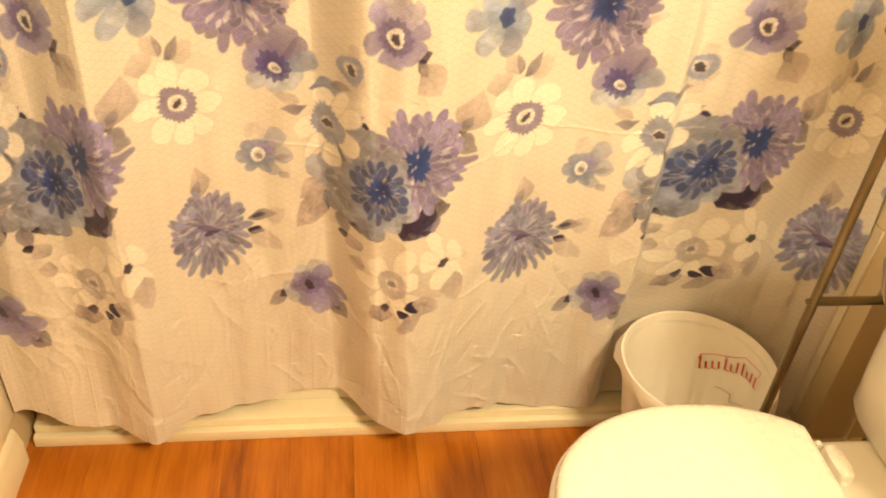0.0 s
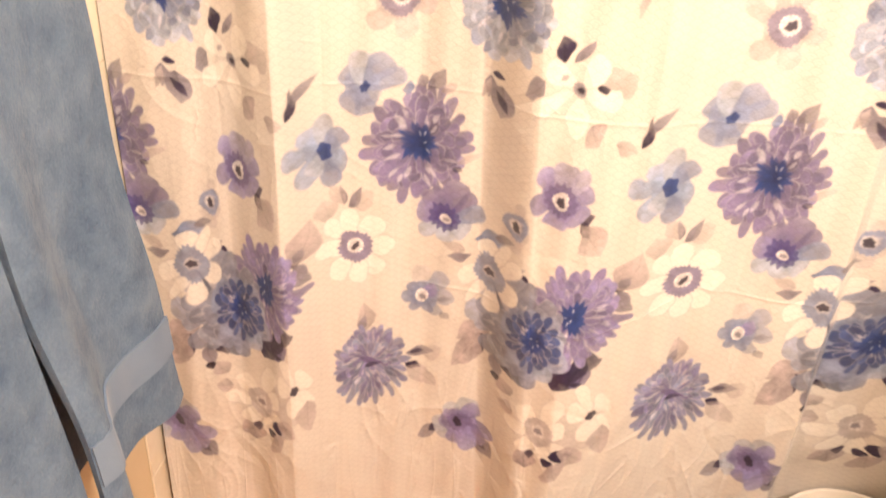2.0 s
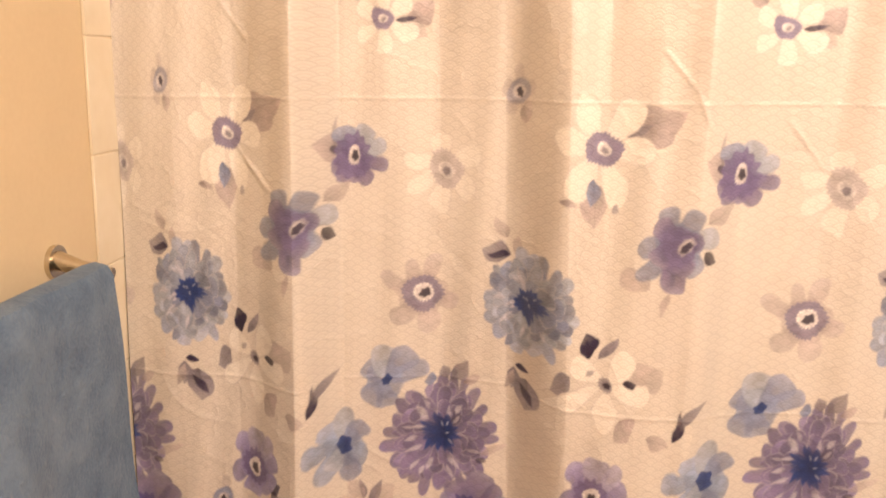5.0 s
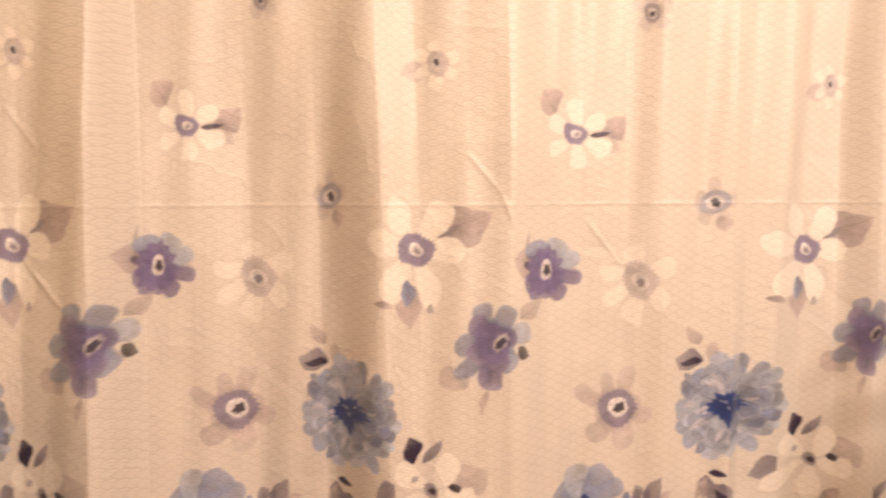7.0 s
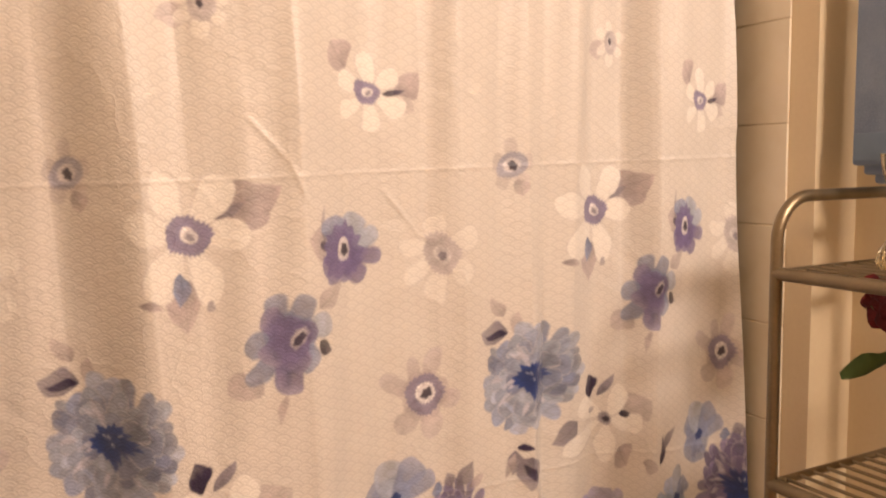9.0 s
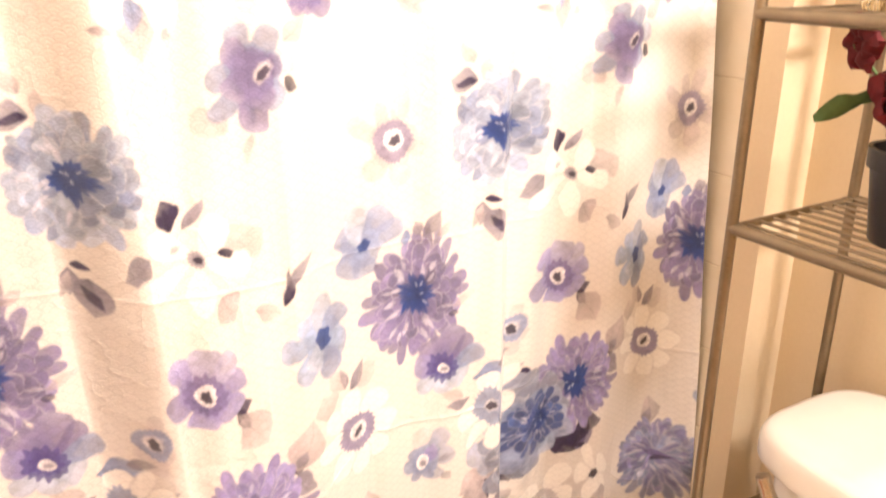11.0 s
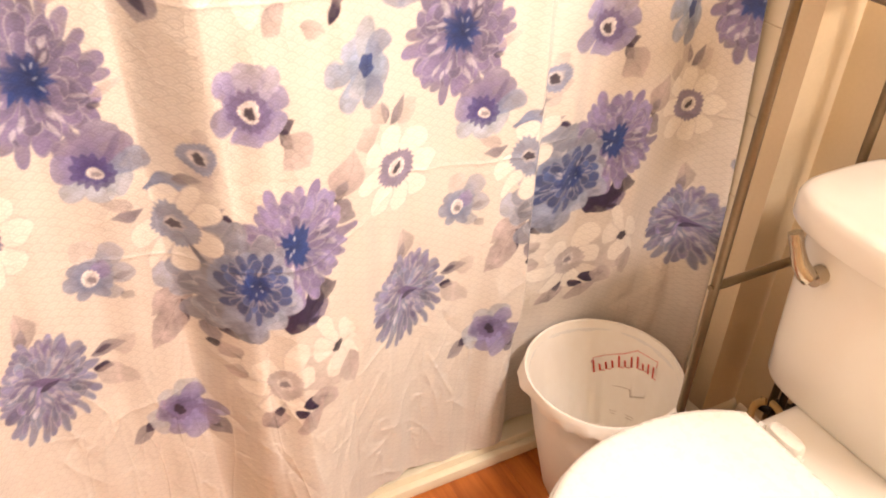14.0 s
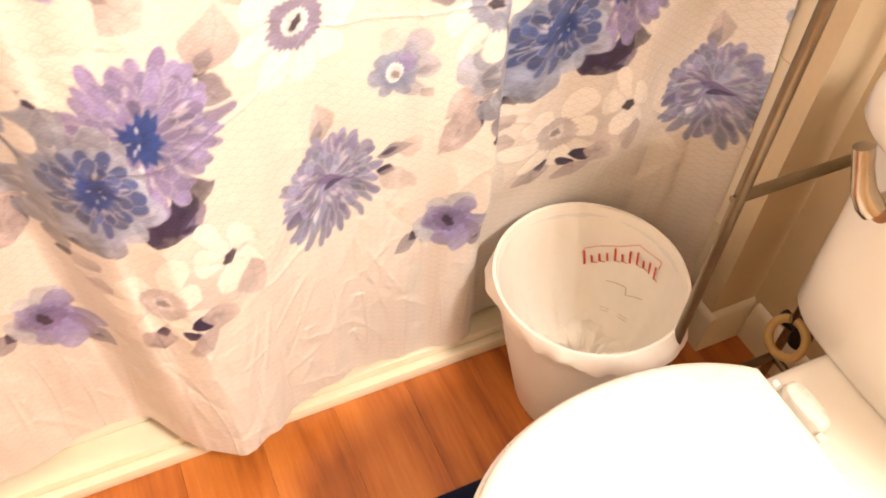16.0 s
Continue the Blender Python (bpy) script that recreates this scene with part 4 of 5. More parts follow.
def make_curtain():
    nx = 960
    heights = np.concatenate([np.linspace(0.0, 1.62, 1080), np.linspace(1.64, 1.925, 18)])
    x0 = np.linspace(0.0, 1.0, nx)
    s, hgt = np.meshgrid(x0, heights)
    left = 0.0445 + 0.006 * np.clip(1.3 - hgt, 0, 1.5)
    right = 1.425 + 0.034 * np.clip((1.35 - hgt) / 0.9, 0, 1)
    x = left + s * (right - left)
    z = hgt + hem(x) * np.clip(1 - hgt / 0.5, 0, 1)
    y = drape(x, z) - crumple(x, z)
    # the cloth hangs in front of the tub and sags a little behind the bin
    y = np.where(z < 0.46, np.minimum(y, 0.050), y)
    behind = np.exp(-((x - 1.215) / 0.115) ** 4) / (1 + np.exp((z - 0.33) / 0.02))
    y = y + (np.maximum(y, 0.045) - y) * behind
    zz = np.clip((z - 0.3) / 0.6, 0, 2)
    j = np.minimum(zz.astype(int), 1)
    fz = zz - j
    fx = np.clip(x / 1.52 * 19, 0, 18.9999)
    i = fx.astype(int)
    fx = fx - i
    g = lambda a, b: GATHER[i + a, j + b]
    u = (g(0, 0) * (1 - fx) + g(1, 0) * fx) * (1 - fz) + (g(0, 1) * (1 - fx) + g(1, 1) * fx) * fz
    pu, pz = (u % PITCH) / RES, np.clip(z / RES, 0, NZ - 2)
    iu, iz = pu.astype(int), pz.astype(int)
    au, az = (pu - iu)[..., None], (pz - iz)[..., None]
    c = lambda a, b: PRINT[iz + b, (iu + a) % NU]
    colour = (c(0, 0) * (1 - au) + c(1, 0) * au) * (1 - az) + (c(0, 1) * (1 - au) + c(1, 1) * au) * az
    rows, cols = x.shape
    co = np.stack([x, y, z], -1).reshape(-1, 3)
    k = np.arange(rows * cols).reshape(rows, cols)
    quads = np.stack([k[:-1, :-1], k[:-1, 1:], k[1:, 1:], k[1:, :-1]], -1).reshape(-1, 4)
    me = bpy.data.meshes.new("shower_curtain")
    me.vertices.add(len(co))
    me.vertices.foreach_set("co", co.astype(np.float32).ravel())
    me.loops.add(quads.size)
    me.loops.foreach_set("vertex_index", quads.astype(np.int32).ravel())
    me.polygons.add(len(quads))
    me.polygons.foreach_set("loop_start", np.arange(0, quads.size, 4, dtype=np.int32))
    me.update(calc_edges=True)
    me.polygons.foreach_set("use_smooth", np.ones(len(quads), dtype=bool))
    layer = me.color_attributes.new("print", "FLOAT_COLOR", "POINT")
    layer.data.foreach_set("color", np.concatenate([colour.reshape(-1, 3), np.ones((len(co), 1))], 1).astype(np.float32).ravel())
    uv = me.uv_layers.new(name="cloth")
    flat = np.stack([u.reshape(-1), z.reshape(-1)], -1)[quads.ravel()]
    uv.data.foreach_set("uv", flat.astype(np.float32).ravel())
    me.materials.append(CLOTH)
    me.validate()
    return tagged(new("shower_curtain", me), "white shower curtain printed with blue and purple watercolour flowers", "shower curtain")


make_curtain()

# ---- toilet ----
toilet = thing("toilet", "white toilet with closed lid and tank against the wall", "toilet", (1.15, -0.49, 0))
CY = -0.492


def tpart(name, bm, mat, label=""):
    return centred(part(name, bm, mat, toilet, label))


bowl = loft([oval(1.14, CY, 0.0, 0.20, 0.105, 48, 2.6, 1.05), oval(1.14, CY, 0.05, 0.19, 0.10, 48, 2.4, 1.05), oval(1.13, CY, 0.15, 0.18, 0.11, 48, 2.2, 1.1),
             oval(1.10, CY, 0.27, 0.18, 0.145, 48, 2.1, 1.08), oval(1.08, CY, 0.35, 0.19, 0.165, 48, 2.1, 1.08), oval(1.08, CY, 0.376, 0.19, 0.166, 48, 2.1, 1.08)])
tpart("bowl", bowl, CHINA)
deck = box((1.22, CY - 0.125, 0.30), (1.53, CY + 0.125, 0.386), 0.022, None, 4)
tpart("deck", deck, CHINA)


def lid_ring(z, grow, inset=0.0):
    """Outline of seat and lid: an egg cut straight along the hinges."""
    ring = oval(1.07, CY, z, 0.22 + grow, 0.174 + grow, 96, 2.2, 0.964)
    for v in ring:
        v.x = min(v.x, 1.232 - inset)
    return ring


seat = loft([lid_ring(0.378, -0.002, 0.004), lid_ring(0.380, 0.004), lid_ring(0.392, 0.004), lid_ring(0.3945, 0.0, 0.003)])
tpart("seat", seat, SEAT)
lid_rings = []
for z, shrink in ((0.3965, 0.006), (0.399, 0.001), (0.407, 0.001), (0.4125, 0.005), (0.4155, 0.013), (0.417, 0.035), (0.4182, 0.08), (0.4188, 0.13)):
    lid_rings.append(lid_ring(z, -shrink, min(shrink, 0.05)))
lid = tpart("lid", loft(lid_rings), SEAT, "closed white toilet lid")
for y in (CY + 0.073, CY - 0.073):
    h = loft([oval(1.256, y, zz, 0.013 * g, 0.029 * g2, 32, 2.8) for zz, g, g2 in ((0.384, 1.0, 1.0), (0.396, 1.0, 1.0), (0.4015, 0.86, 0.95), (0.404, 0.5, 0.86))])
    for e in (-1, 1):
        h = tube([(1.246, y + e * 0.030, 0.393), (1.246, y + e * 0.037, 0.393)], 0.0055, h, 10)
    part("hinge", h, SEAT, lid)
tank_rings = []
for z, g in ((0.386, 0.81), (0.40, 0.88), (0.47, 0.925), (0.60, 0.985), (0.657, 1.0)):
    tank_rings.append(oval(1.418, CY, z, 0.112 * g, 0.205 * (0.93 + 0.07 * g) * (0.90 + 0.1 * g), 64, 5.0))
tank = tpart("tank", loft(tank_rings), CHINA)
top_rings = []
for z, g in ((0.655, 0.985), (0.659, 1.0), (0.683, 1.0), (0.693, 0.985), (0.699, 0.95), (0.7025, 0.85), (0.704, 0.5)):
    top_rings.append(oval(1.411, CY, z, 0.128 * g, 0.232 * (0.4 + 0.6 * g if g < 0.9 else g), 64, 4.0))
part("tank_lid", loft(top_rings), CHINA, tank)
lever = tube([(1.31, -0.352, 0.607), (1.293, -0.352, 0.606)], 0.013, None, 16)
lever = tube([(1.290, -0.352, 0.606), (1.286, -0.346, 0.611), (1.282, -0.337, 0.622), (1.280, -0.329, 0.638), (1.278, -0.322, 0.655), (1.277, -0.320, 0.660)],
             [0.012, 0.0125, 0.011, 0.0095, 0.0095, 0.009], lever, 14)
part("flush_lever", lever, LEVER, tank, "worn brass flush lever")
for y in (CY + 0.105, CY - 0.105):
    tpart("bolt_cap", loft([oval(1.20, y, 0.0, 0.017, 0.017, 16), oval(1.20, y, 0.012, 0.015, 0.015, 16), oval(1.20, y, 0.018, 0.008, 0.008, 16)]), SEAT)

valve = thing("supply_valve", "water supply valve with black hose and yellow coil behind the toilet", "valve", (1.47, -0.255, 0))
centred(part("pipe", tube([(1.542, -0.262, 0.19), (1.47, -0.262, 0.19)], 0.009), BLACK, valve))
body = tube([(1.485, -0.262, 0.17), (1.485, -0.262, 0.215)], 0.015, None, 14)
centred(part("body", body, BLACK, valve))
ringpts = arc((1.452, -0.262, 0.20), 0.027, 0, 342, (0.5, 0.3, 0.8), (0.2, -0.95, 0.15), 24)
centred(part("coil", tube(ringpts, 0.0065, None, 10), YELLOW, valve, "yellow plastic coil"))
centred(part("hose", tube([(1.485, -0.262, 0.21), (1.49, -0.258, 0.27), (1.485, -0.275, 0.33), (1.46, -0.31, 0.37), (1.45, -0.33, 0.392)], 0.007), BLACK, valve))
centred(part("handle", tube([(1.485, -0.262, 0.19), (1.485, -0.222, 0.185)], [0.008, 0.012], None, 12), BLACK, valve))

mat_ob = bmesh.new()
mat_ob = box((0.62, -0.80, 0.0), (0.90, -0.206, 0.013), 0.005, mat_ob)
mat_ob = box((0.896, -0.352, 0.0), (1.24, -0.206, 0.013), 0.005, mat_ob)
mat_ob = box((0.896, -0.80, 0.0), (1.24, -0.632, 0.013), 0.005, mat_ob)
tagged(part("bath_mat", mat_ob, MAT), "dark navy bath mat round the foot of the toilet", "bath mat")

# ---- waste bin with its bag ----
BX, BY, RIM = 1.219, -0.101, 0.268


def bin_ring(z, r, wob=0.0, phase=0.0, n=72):
    f = z / RIM
    r *= 1 + 0.03 * f
    cx, cy = 1.237 + (BX - 1.237) * f, -0.119 + (BY + 0.119) * f
    return [Vector((cx + (r + wob * (math.sin(5 * a + phase) * 0.5 + math.sin(11 * a + 2 * phase) * 0.3 + math.sin(23 * a) * 0.2)) * math.cos(a),
                    cy + (r + wob * (math.sin(5 * a + phase) * 0.5 + math.sin(11 * a + 2 * phase) * 0.3 + math.sin(23 * a) * 0.2)) * math.sin(a),
                    z)) for a in [k * math.tau / n for k in range(n)]]


waste = thing("waste_bin", "round white plastic waste bin beside the toilet", "waste bin", (1.237, -0.119, 0))
shell = loft([bin_ring(0.0, 0.098), bin_ring(0.006, 0.102), bin_ring(0.13, 0.116), bin_ring(0.255, 0.126), bin_ring(0.254, 0.123), bin_ring(0.13, 0.113), bin_ring(0.008, 0.098)])
centred(part("body", shell, BINWHITE, waste))
roll = []
for i in range(9):
    a = i / 8 * math.pi
    roll.append(bin_ring(RIM - 0.008 + 0.005 * math.sin(a), 0.1288 + 0.0018 * math.cos(a)))
centred(part("rim", loft(roll, False, False), BINWHITE, waste))

liner = thing("bin_liner", "thin white plastic bag lining the bin, folded over its rim", "bin bag", (1.237, -0.119, 0.26))


def ragged(z, r, wob, phase, drop):
    ring = bin_ring(z, r, wob, phase, 120)
    for k, v in enumerate(ring):
        a = k / 120 * math.tau
        v.z += drop * (0.5 * math.sin(2 * a + 1.3) + 0.3 * math.sin(5 * a + phase) + 0.2 * math.sin(13 * a) + 0.12 * math.sin(29 * a + phase))
    return ring


def slack(ring, amount):
    """Let the folded-over film stand off the bin in two loose ears."""
    for k, v in enumerate(ring):
        a = k / 120 * 360
        puff = math.exp(-((a - 148) / 16) ** 2) + 1.2 * math.exp(-((a - 288) / 20) ** 2) + 0.25 * abs(math.sin(radians(a) * 9 + 1)) ** 3
        v.x += amount * puff * math.cos(radians(a))
        v.y += amount * puff * math.sin(radians(a))
        v.z -= 0.7 * amount * puff
    return ring


bag = loft([slack(ragged(0.234, 0.1325, 0.004, 0.4, 0.020), 0.006), slack(ragged(0.243, 0.1330, 0.003, 0.9, 0.009), 0.008), slack(ragged(0.255, 0.1325, 0.002, 1.2, 0.002), 0.005), ragged(0.264, 0.1318, 0.001, 1.2, 0.0),
            ragged(0.2685, 0.1302, 0.0006, 1.0, 0.0), ragged(0.2675, 0.1262, 0.0006, 0.8, 0.0), ragged(0.22, 0.1165, 0.0012, 1.4, 0.0), ragged(0.15, 0.107, 0.002, 2.0, 0.0), ragged(0.08, 0.095, 0.006, 2.6, 0.0),
            ragged(0.056, 0.080, 0.012, 3.0, 0.012), ragged(0.064, 0.052, 0.014, 3.0, 0.014), ragged(0.048, 0.03, 0.010, 3.4, 0.012)], False, True)
film = centred(part("film", bag, LINER, liner))


def on_bag(angle, z, lift=0.0035):
    """A place on the inner face of the bag, just proud of it; the angle in degrees round the bin."""
    f = z / RIM
    r = np.interp(z, [0.07, 0.15, 0.22, 0.266], [0.096, 0.109, 0.1183, 0.125]) - lift
    a = radians(angle)
    return Vector((1.237 + (BX - 1.237) * f + r * math.cos(a), -0.119 + (BY + 0.119) * f + r * math.sin(a), z))


def ink_line(pts, width, mat, name, parent):
    bm = bmesh.new()
    prev = None
    for p, q in zip(pts, pts[1:]):
        a, b = on_bag(*p), on_bag(*q)
        d = (b - a).normalized()
        inward = Vector((1.233 - a.x, -0.117 - a.y, 0)).normalized()
        side = d.cross(inward).normalized() * width * 0.5
        bm.faces.new([bm.verts.new(v) for v in (a - side, b - side, b + side, a + side)])
    bmesh.ops.solidify(bm, geom=bm.faces[:], thickness=0.0004)
    return part(name, bm, mat, film, "", False)


ink_line([(63, 0.186), (61, 0.196), (50, 0.205), (33, 0.218), (21, 0.236), (12, 0.236), (-1, 0.241), (-1, 0.228)], 0.0013, RED, "print_line", liner)
for i in range(11):
    a = 60 - i * 5.9
    tall = (0.026, 0.014, 0.015, 0.015, 0.024, 0.014, 0.022, 0.024, 0.013, 0.020, 0.022)[i]
    base = np.interp(a, [0, 15, 36, 60], [0.203, 0.203, 0.186, 0.165])
    ink_line([(a, base), (a + 1.2, base + tall)], 0.0036, RED, "print_bar", liner)
    if i % 3:
        ink_line([(a, base + 0.001), (a - 4.2, base + 0.002)], 0.0018, RED, "print_bar", liner)
ink_line([(40.5, 0.143), (32, 0.146), (22.5, 0.149), (21, 0.134), (13, 0.143), (4.5, 0.152)], 0.0013, GREYINK, "print_line", liner)
ink_line([(42, 0.089), (27, 0.092), (12, 0.095)], 0.0011, GREYINK, "print_line", liner)
ink_line([(40.5, 0.083), (27, 0.086), (12, 0.089)], 0.0011, GREYINK, "print_line", liner)

# ---- metal rack over the toilet ----
FX, BXR, Y0, Y1 = 1.275, 1.510, -0.228, -0.80
rack = thing("storage_rack", "champagne metal bathroom rack with wire shelves over the toilet", "rack", (1.39, -0.51, 0))


def rpart(name, bm, label=""):
    return centred(part(name, bm, METAL, rack, label))


TUBE, ARCH = 0.0070, 1.292
for y in (Y0, Y1):
    side = [(FX, y, 0.0), (FX, y, 0.5), (FX, y, 1.0), (FX, y, ARCH - 0.05)]
    side += arc((FX + 0.05, y, ARCH - 0.05), 0.05, 180, 90, (1, 0, 0), (0, 0, 1), 10)[1:]
    side += arc((BXR - 0.05, y, ARCH - 0.05), 0.05, 90, 0, (1, 0, 0), (0, 0, 1), 10)
    side += [(BXR, y, 1.0), (BXR, y, 0.5), (BXR, y, 0.0)]
    rpart("side_frame", tube(side, TUBE, None, 14))
    rpart("crossbar", tube([(FX, y, 0.513), (BXR, y, 0.513)], 0.0068, None, 12))
    rpart("crossbar", tube([(FX, y, 0.075), (BXR, y, 0.075)], 0.0068, None, 12))
    for x in (FX, BXR):
        screw = tube([(x - 0.0105, y, 0.513), (x - 0.0065, y, 0.513)], 0.0045, None, 10)
        rpart("screw", screw)
rpart("back_bar", tube([(BXR, Y0, 0.075), (BXR, Y1, 0.075)], 0.0065, None, 12))
for zs in (0.957, 1.205):
    rpart("front_rail", tube([(FX, Y0, zs), (FX, Y1, zs)], 0.0078, None, 12))
    rpart("back_rail", tube([(BXR, Y0, zs), (BXR, Y1, zs)], 0.0065, None, 12))
    rpart("side_rail", tube([(FX, Y0, zs), (BXR, Y0, zs)], 0.005, None, 10))
    rpart("side_rail", tube([(FX, Y1, zs), (BXR, Y1, zs)], 0.005, None, 10))
    rpart("support_bar", tube([(FX, -0.42, zs - 0.005), (BXR, -0.42, zs - 0.005)], 0.0035, None, 10))
    rpart("support_bar", tube([(FX, -0.61, zs - 0.005), (BXR, -0.61, zs - 0.005)], 0.0035, None, 10))
    for i in range(9):
        x = FX + (BXR - FX) * (i + 1) / 10
        rpart("wire", tube([(x, Y0, zs + 0.0015), (x, Y1, zs + 0.0015)], 0.0023, None, 8))

# ---- things on the rack ----
plant = thing("potted_plant", "artificial dark red flowers with green leaves in a black pot", "plant", (1.385, -0.372, 0.961))
pot = loft([oval(0, 0, 0.0, 0.034, 0.034, 32), oval(0, 0, 0.004, 0.037, 0.037, 32), oval(0, 0, 0.085, 0.047, 0.047, 32), oval(0, 0, 0.086, 0.051, 0.051, 32),
            oval(0, 0, 0.108, 0.052, 0.052, 32), oval(0, 0, 0.108, 0.047, 0.047, 32), oval(0, 0, 0.092, 0.045, 0.045, 32)])
pot_ob = part("pot", pot, BLACK, plant, "black plastic flower pot")
part("soil", loft([oval(0, 0, 0.088, 0.044, 0.044, 24), oval(0, 0, 0.094, 0.030, 0.030, 24), oval(0, 0, 0.097, 0.010, 0.010, 24)]), SOIL, pot_ob)


def blade(length, width, curl, wave, lobes, m):
    """A cupped leaf or petal with a lobed outline."""
    bm = bmesh.new()
    rows = []
    for i in range(13):
        s = i / 12
        half = width * 0.5 * max(0.04, math.sin(math.pi * min(1, 0.06 + s * 0.94)) ** 0.7) * (1 + 0.22 * math.sin(s * lobes * math.tau))
        row = []
        for j in range(7):
            q = j / 3 - 1
            row.append(bm.verts.new(m @ Vector((length * s, half * q, curl * s * s + wave * (q * q) + 0.12 * width * math.sin(7 * s + 2 * q)))))
        rows.append(row)
    for a, b in zip(rows, rows[1:]):
        for j in range(6):
            bm.faces.new((a[j], a[j + 1], b[j + 1], b[j]))
    bmesh.ops.solidify(bm, geom=bm.faces[:], thickness=0.0008)
    return bm


def bloom(at, turn, size, tilt):
    bm = bmesh.new()
    for ring, count, scale, lift in ((0, 6, 1.0, -5), (1, 5, 0.8, 25), (2, 4, 0.55, 50)):
        for i in range(count):
            m = Matrix.Translation(at) @ pose(0, 0, 0, tilt, 0, turn) @ pose(0, 0, 0, 0, -lift, 360 / count * i + 31 * ring)
            bm = join(bm, blade(size * scale, size * 0.8 * scale, size * 0.2, size * 0.25, 3, m))
    return bm


for at, turn, size, tilt in (((-0.078, 0.048, 0.218), 60, 0.033, 80), ((-0.052, 0.020, 0.150), 20, 0.044, 60), ((0.02, -0.03, 0.20), 140, 0.04, 20), ((-0.03, -0.06, 0.185), 200, 0.040, 30)):
    head = part("flower", bloom(Vector(at), turn, size, tilt), PETAL, plant, "dark red cloth flower")
    part("stem", tube([(0.004 * math.cos(turn), 0.004 * math.sin(turn), 0.09), Vector(at) * 0.5 + Vector((0, 0, 0.06)), at], 0.0018, None, 8), LEAF, head)
for at, turn, lift, size, mat in (((-0.018, 0.012, 0.172), 136, -14, 0.100, LEAF), ((0, 0, 0.16), 165, 25, 0.075, DARKLEAF), ((-0.01, 0.0, 0.15), 190, 35, 0.075, DARKLEAF), ((0, 0, 0.15), 230, 20, 0.07, LEAF), ((0.01, 0.0, 0.16), 40, 25, 0.07, LEAF), ((-0.01, -0.01, 0.15), 290, 15, 0.07, DARKLEAF), ((-0.012, 0.01, 0.14), 120, 45, 0.06, DARKLEAF)):
    m = Matrix.Translation(at) @ pose(0, 0, 0, 0, -lift, turn) @ pose(0, 0, 0, 40, 0, 0)
    part("leaf", blade(size, size * 0.42, -size * 0.16, size * 0.05, 3, m), mat, plant, "green cloth leaf" if mat is LEAF else "dark green cloth leaf")
    part("stem", tube([(0, 0, 0.09), at], 0.0018, None, 8), LEAF, plant)

vase = thing("glass_vase", "clear amber-tinted pressed glass vase on the upper shelf", "vase", (1.405, -0.305, 1.2085))
profile = [(0.0, 0.034), (0.006, 0.037), (0.02, 0.034), (0.035, 0.024), (0.06, 0.020), (0.085, 0.026), (0.11, 0.033), (0.13, 0.036), (0.13, 0.033), (0.11, 0.030), (0.085, 0.023), (0.06, 0.016), (0.04, 0.014)]
part("glass", loft([[Vector((r * (1 + 0.05 * math.cos(12 * k * math.tau / 72)) * math.cos(k * math.tau / 72), r * (1 + 0.05 * math.cos(12 * k * math.tau / 72)) * math.sin(k * math.tau / 72), z)) for k in range(72)] for z, r in profile]), GLASS, vase)

# ---- blue towels ----


def towel_sheet(y0, y1, z_top, z_low, x_front, x_back, seed, ease=0.0, low_slope=0.0, band=None):
    """A doubled towel hung over a bar: front and back leaves joined over the top, thick and soft."""
    r = random.Random(seed)
    p = [r.random() * 6 for _ in range(6)]
    bm = bmesh.new()
    cols, rows = 34, 46
    grid = []
    for i in range(cols + 1):
        s = i / cols
        line = []
        for j in range(rows + 1):
            t = j / rows
            if t < 0.48:
                q = 1 - t / 0.48
                x, z, front = x_front, z_top - (z_top - z_low - low_slope * min(1, max(0, (s - 0.5) / 0.2))) * q, 1.0
            elif t < 0.56:
                a = (t - 0.48) / 0.08 * math.pi
                x, z, front = (x_front + x_back) / 2 + (x_front - x_back) / 2 * math.cos(a), z_top + 0.012 * math.sin(a), math.cos(a)
                q = 0
            else:
                q = (t - 0.56) / 0.44
                x, z, front = x_back, z_top - (z_top - z_low + 0.02) * q, -0.3
            bulge = 0.035 * q * math.sin(min(1, q) * 1.8) * (front > 0) + ease * q
            fold = 0.012 * q * math.sin(6.5 * s + p[0]) + 0.003 * q * math.sin(15 * s + p[1] + 2 * q)
            if low_slope < 0:
                fold += 0.026 * q * math.exp(-((s - 0.86) / 0.13) ** 2) - 0.008 * q * math.exp(-((s - 0.58) / 0.07) ** 2)
            lump = 0.003 * math.sin(13 * q + p[2] + 5 * s) * math.sin(8 * s + p[3])
            y = y0 + (y1 - y0) * s + 0.012 * q * math.sin(3 * q + p[4]) + 0.004 * math.sin(11 * q + p[5])
            line.append(bm.verts.new((x + (bulge + fold + lump) * (1 if front > 0 else 0.15), y, z)))
        grid.append(line)
    for a, b in zip(grid, grid[1:]):
        for j in range(rows):
            if band is None or (j < rows * 0.4 and band[0] <= j < band[1]):
                bm.faces.new((a[j], a[j + 1], b[j + 1], b[j]))
    if band is not None:
        bmesh.ops.delete(bm, geom=[v for v in bm.verts if not v.link_faces], context="VERTS")
        for v in bm.verts:
            v.co.x += 0.004
    bmesh.ops.recalc_face_normals(bm, faces=bm.faces[:])
    bmesh.ops.solidify(bm, geom=bm.faces[:], thickness=0.010 if band is None else 0.003)
    return bm


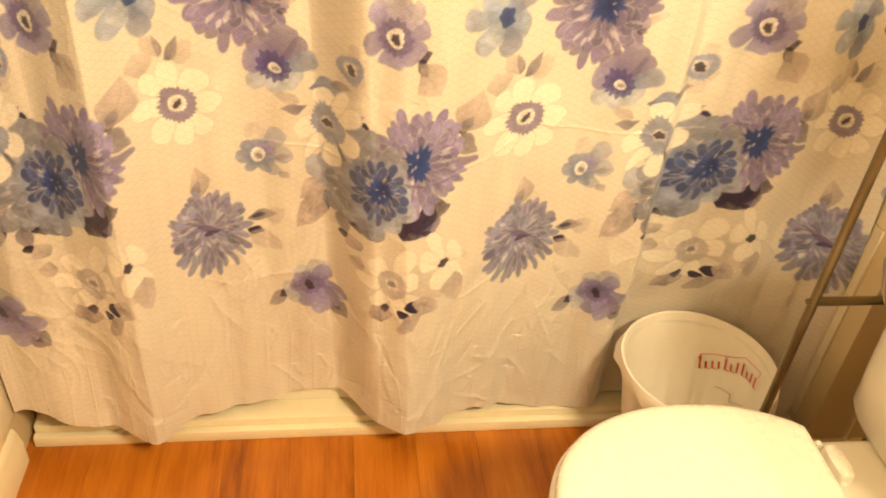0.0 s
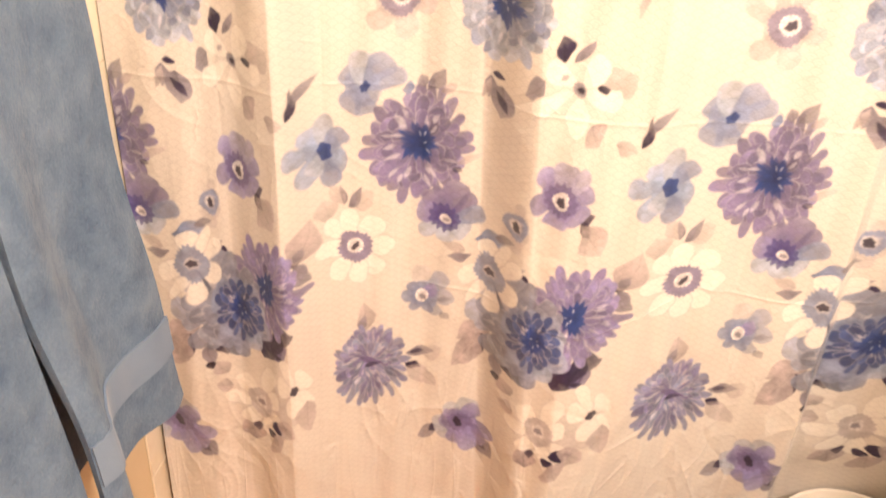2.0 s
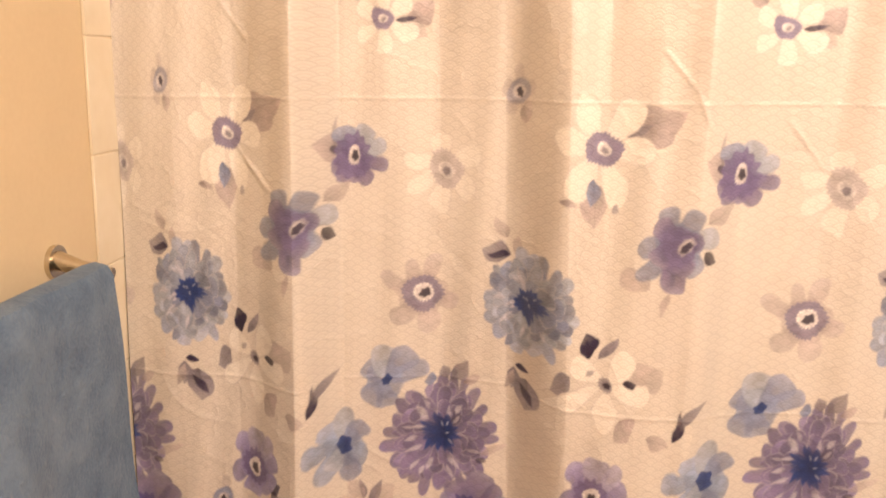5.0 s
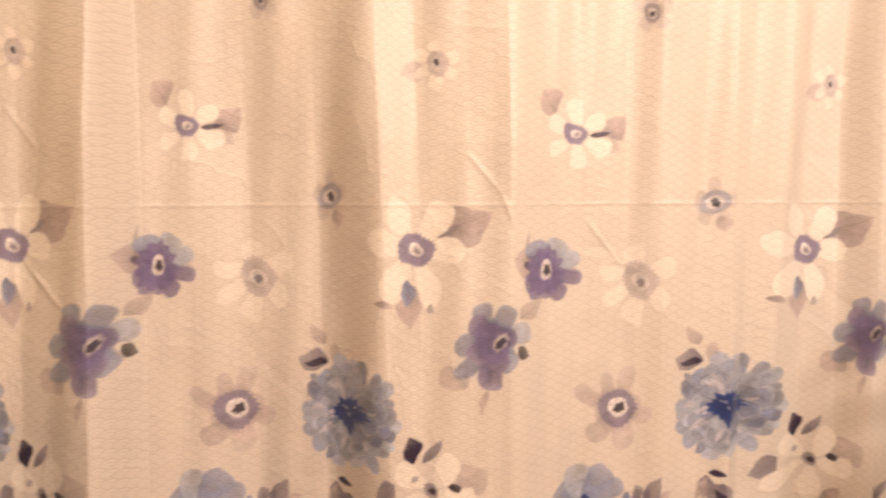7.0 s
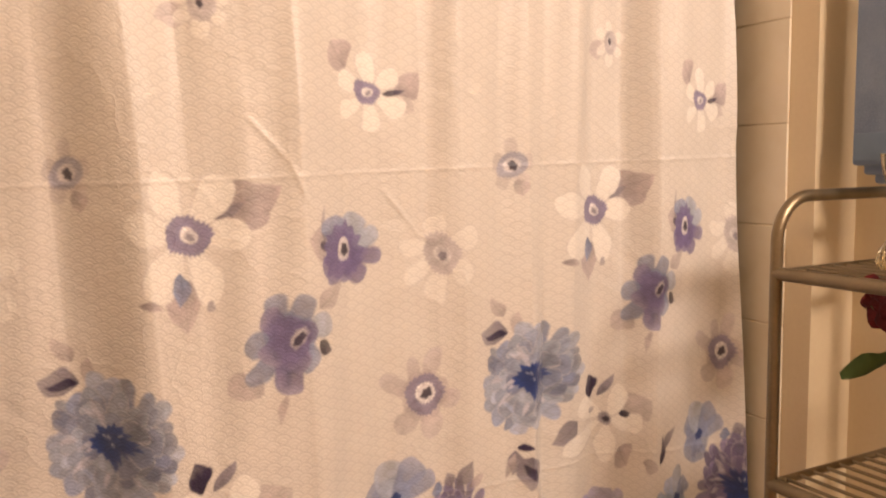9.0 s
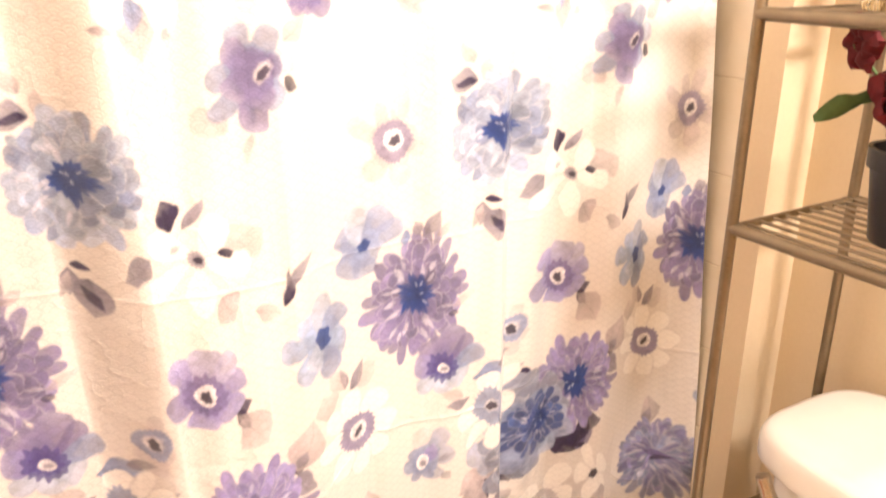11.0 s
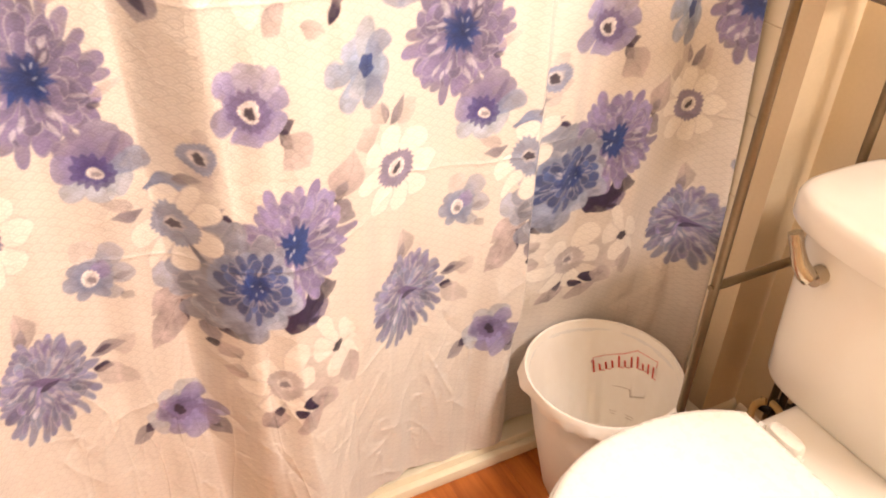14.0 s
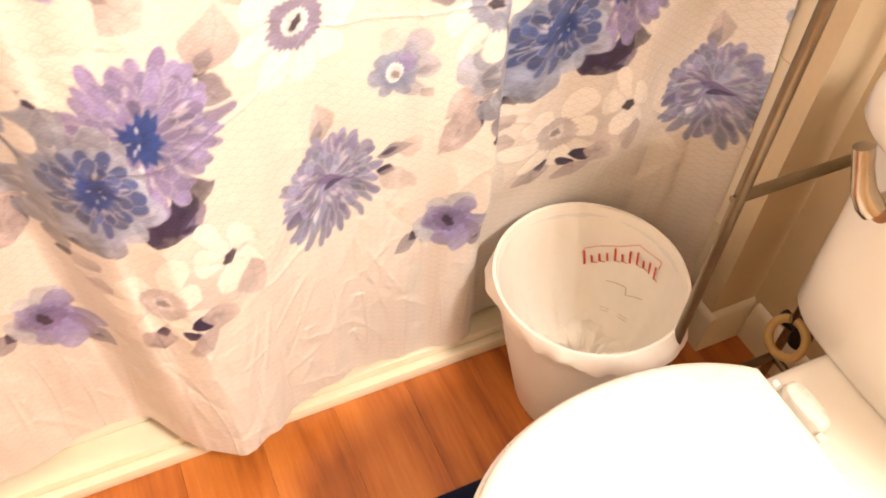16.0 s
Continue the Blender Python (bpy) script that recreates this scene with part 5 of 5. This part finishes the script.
BARX, BARZ = 0.098, 1.118
towel_bar = thing("towel_bar", "brushed nickel towel bar fixed to the wall", "towel bar", (LEFT, -0.45, BARZ))
for y in (-0.168, -0.74):
    post = tube([(LEFT, y, BARZ + 0.012), (LEFT + 0.006, y, BARZ + 0.012)], 0.020, None, 18)
    post = tube([(LEFT + 0.004, y, BARZ + 0.014), (LEFT + 0.03, y, BARZ + 0.008), (BARX + 0.010, y, BARZ)], [0.012, 0.0085, 0.0085], post, 12)
    centred(part("bracket", post, NICKEL, towel_bar))
centred(part("bar", tube([(BARX, -0.16, BARZ), (BARX, -0.748, BARZ)], 0.0085), NICKEL, towel_bar))


def hang_towel(y0, y1, z_low, x_front, seed, label, ease, slope):
    t = thing("bath_towel", label, "towel", (BARX, (y0 + y1) / 2, BARZ), "towels on the bar")
    sheet = centred(part("sheet", towel_sheet(y0, y1, BARZ + 0.008, z_low, x_front, BARX - 0.018, seed, ease, slope), TOWEL, t))
    part("band", towel_sheet(y0, y1, BARZ + 0.008, z_low, x_front, BARX - 0.018, seed, ease, slope, (3, 5)), BAND, sheet, "smooth woven band")
    return t


hang_towel(-0.188, -0.432, 0.535, BARX + 0.022, 3, "blue terry bath towel folded over the towel bar", 0.010, -0.012)
hang_towel(-0.450, -0.71, 0.410, BARX + 0.026, 8, "blue terry bath towel hanging beside another towel", 0.012, 0.0)

hook = thing("wall_hook", "small metal hook holding a towel", "hook", (RIGHT, -0.30, 1.60))
part("stem", tube([(0, 0, 0), (-0.05, 0, 0), (-0.055, 0, 0.02)], 0.005, None, 10), NICKEL, hook)
hand = thing("hand_towel", "small folded light blue towel hanging on the wall", "towel", (RIGHT - 0.04, -0.30, 1.30))
fold = bmesh.new()
for i in range(3):
    fold = box((1.470 + 0.016 * i, -0.40 + 0.004 * i, 1.300 + 0.012 * (2 - i)), (1.485 + 0.016 * i, -0.176 - 0.005 * i, 1.625), 0.006, fold, 3)
centred(part("cloth", fold, RIB, hand))
centred(part("band", box((1.4675, -0.399, 1.330), (1.4705, -0.180, 1.365), 0.001), BAND, hand))

# ---- tiles and floor planks, piece by piece ----


def piece_mesh(name, size, bevel, mat):
    return mesh_of(name, box([-s / 2 for s in size], [s / 2 for s in size], bevel, None, 1), mat)


TW, TH = 0.105, 0.142
tile_mesh = piece_mesh("tile", (0.004, TW, TH - 0.002), 0.0008, TILE)
for wall, x, front in ((wall_left, LEFT + 0.001, -0.072), (wall_return, RETURN_X - 0.001, -0.085)):
    way = 1 if wall is wall_left else -1
    part("grout_strip", box((x - 0.002, front + 0.001, 0.09), (x + 0.002, front + TW - 0.001, TOP - 0.002)), GROUT, wall, "", False)
    for i in range(15):
        ob = new("tile", tile_mesh)
        ob.parent = wall
        ob.location = (x + 0.0014 * way, front + TW / 2, 0.105 + TH * (i + 0.5))

PW = 0.118
plank_meshes = {}
for i in range(13):
    for j in range(3):
        middle = -0.42 - 1.021 * j + 0.34 * ((i * 5) % 3)
        low, high = max(middle - 0.51, BACK), middle + 0.51
        long = round(high - low, 3)
        if long < 0.03:
            continue
        if long not in plank_meshes:
            plank_meshes[long] = piece_mesh("plank", (PW - 0.0003, long, 0.008), 0.0003, WOOD)
        ob = new("plank", plank_meshes[long])
        ob.parent = floor
        ob.location = (LEFT + PW * (i + 0.5), (low + high) / 2, -0.004)
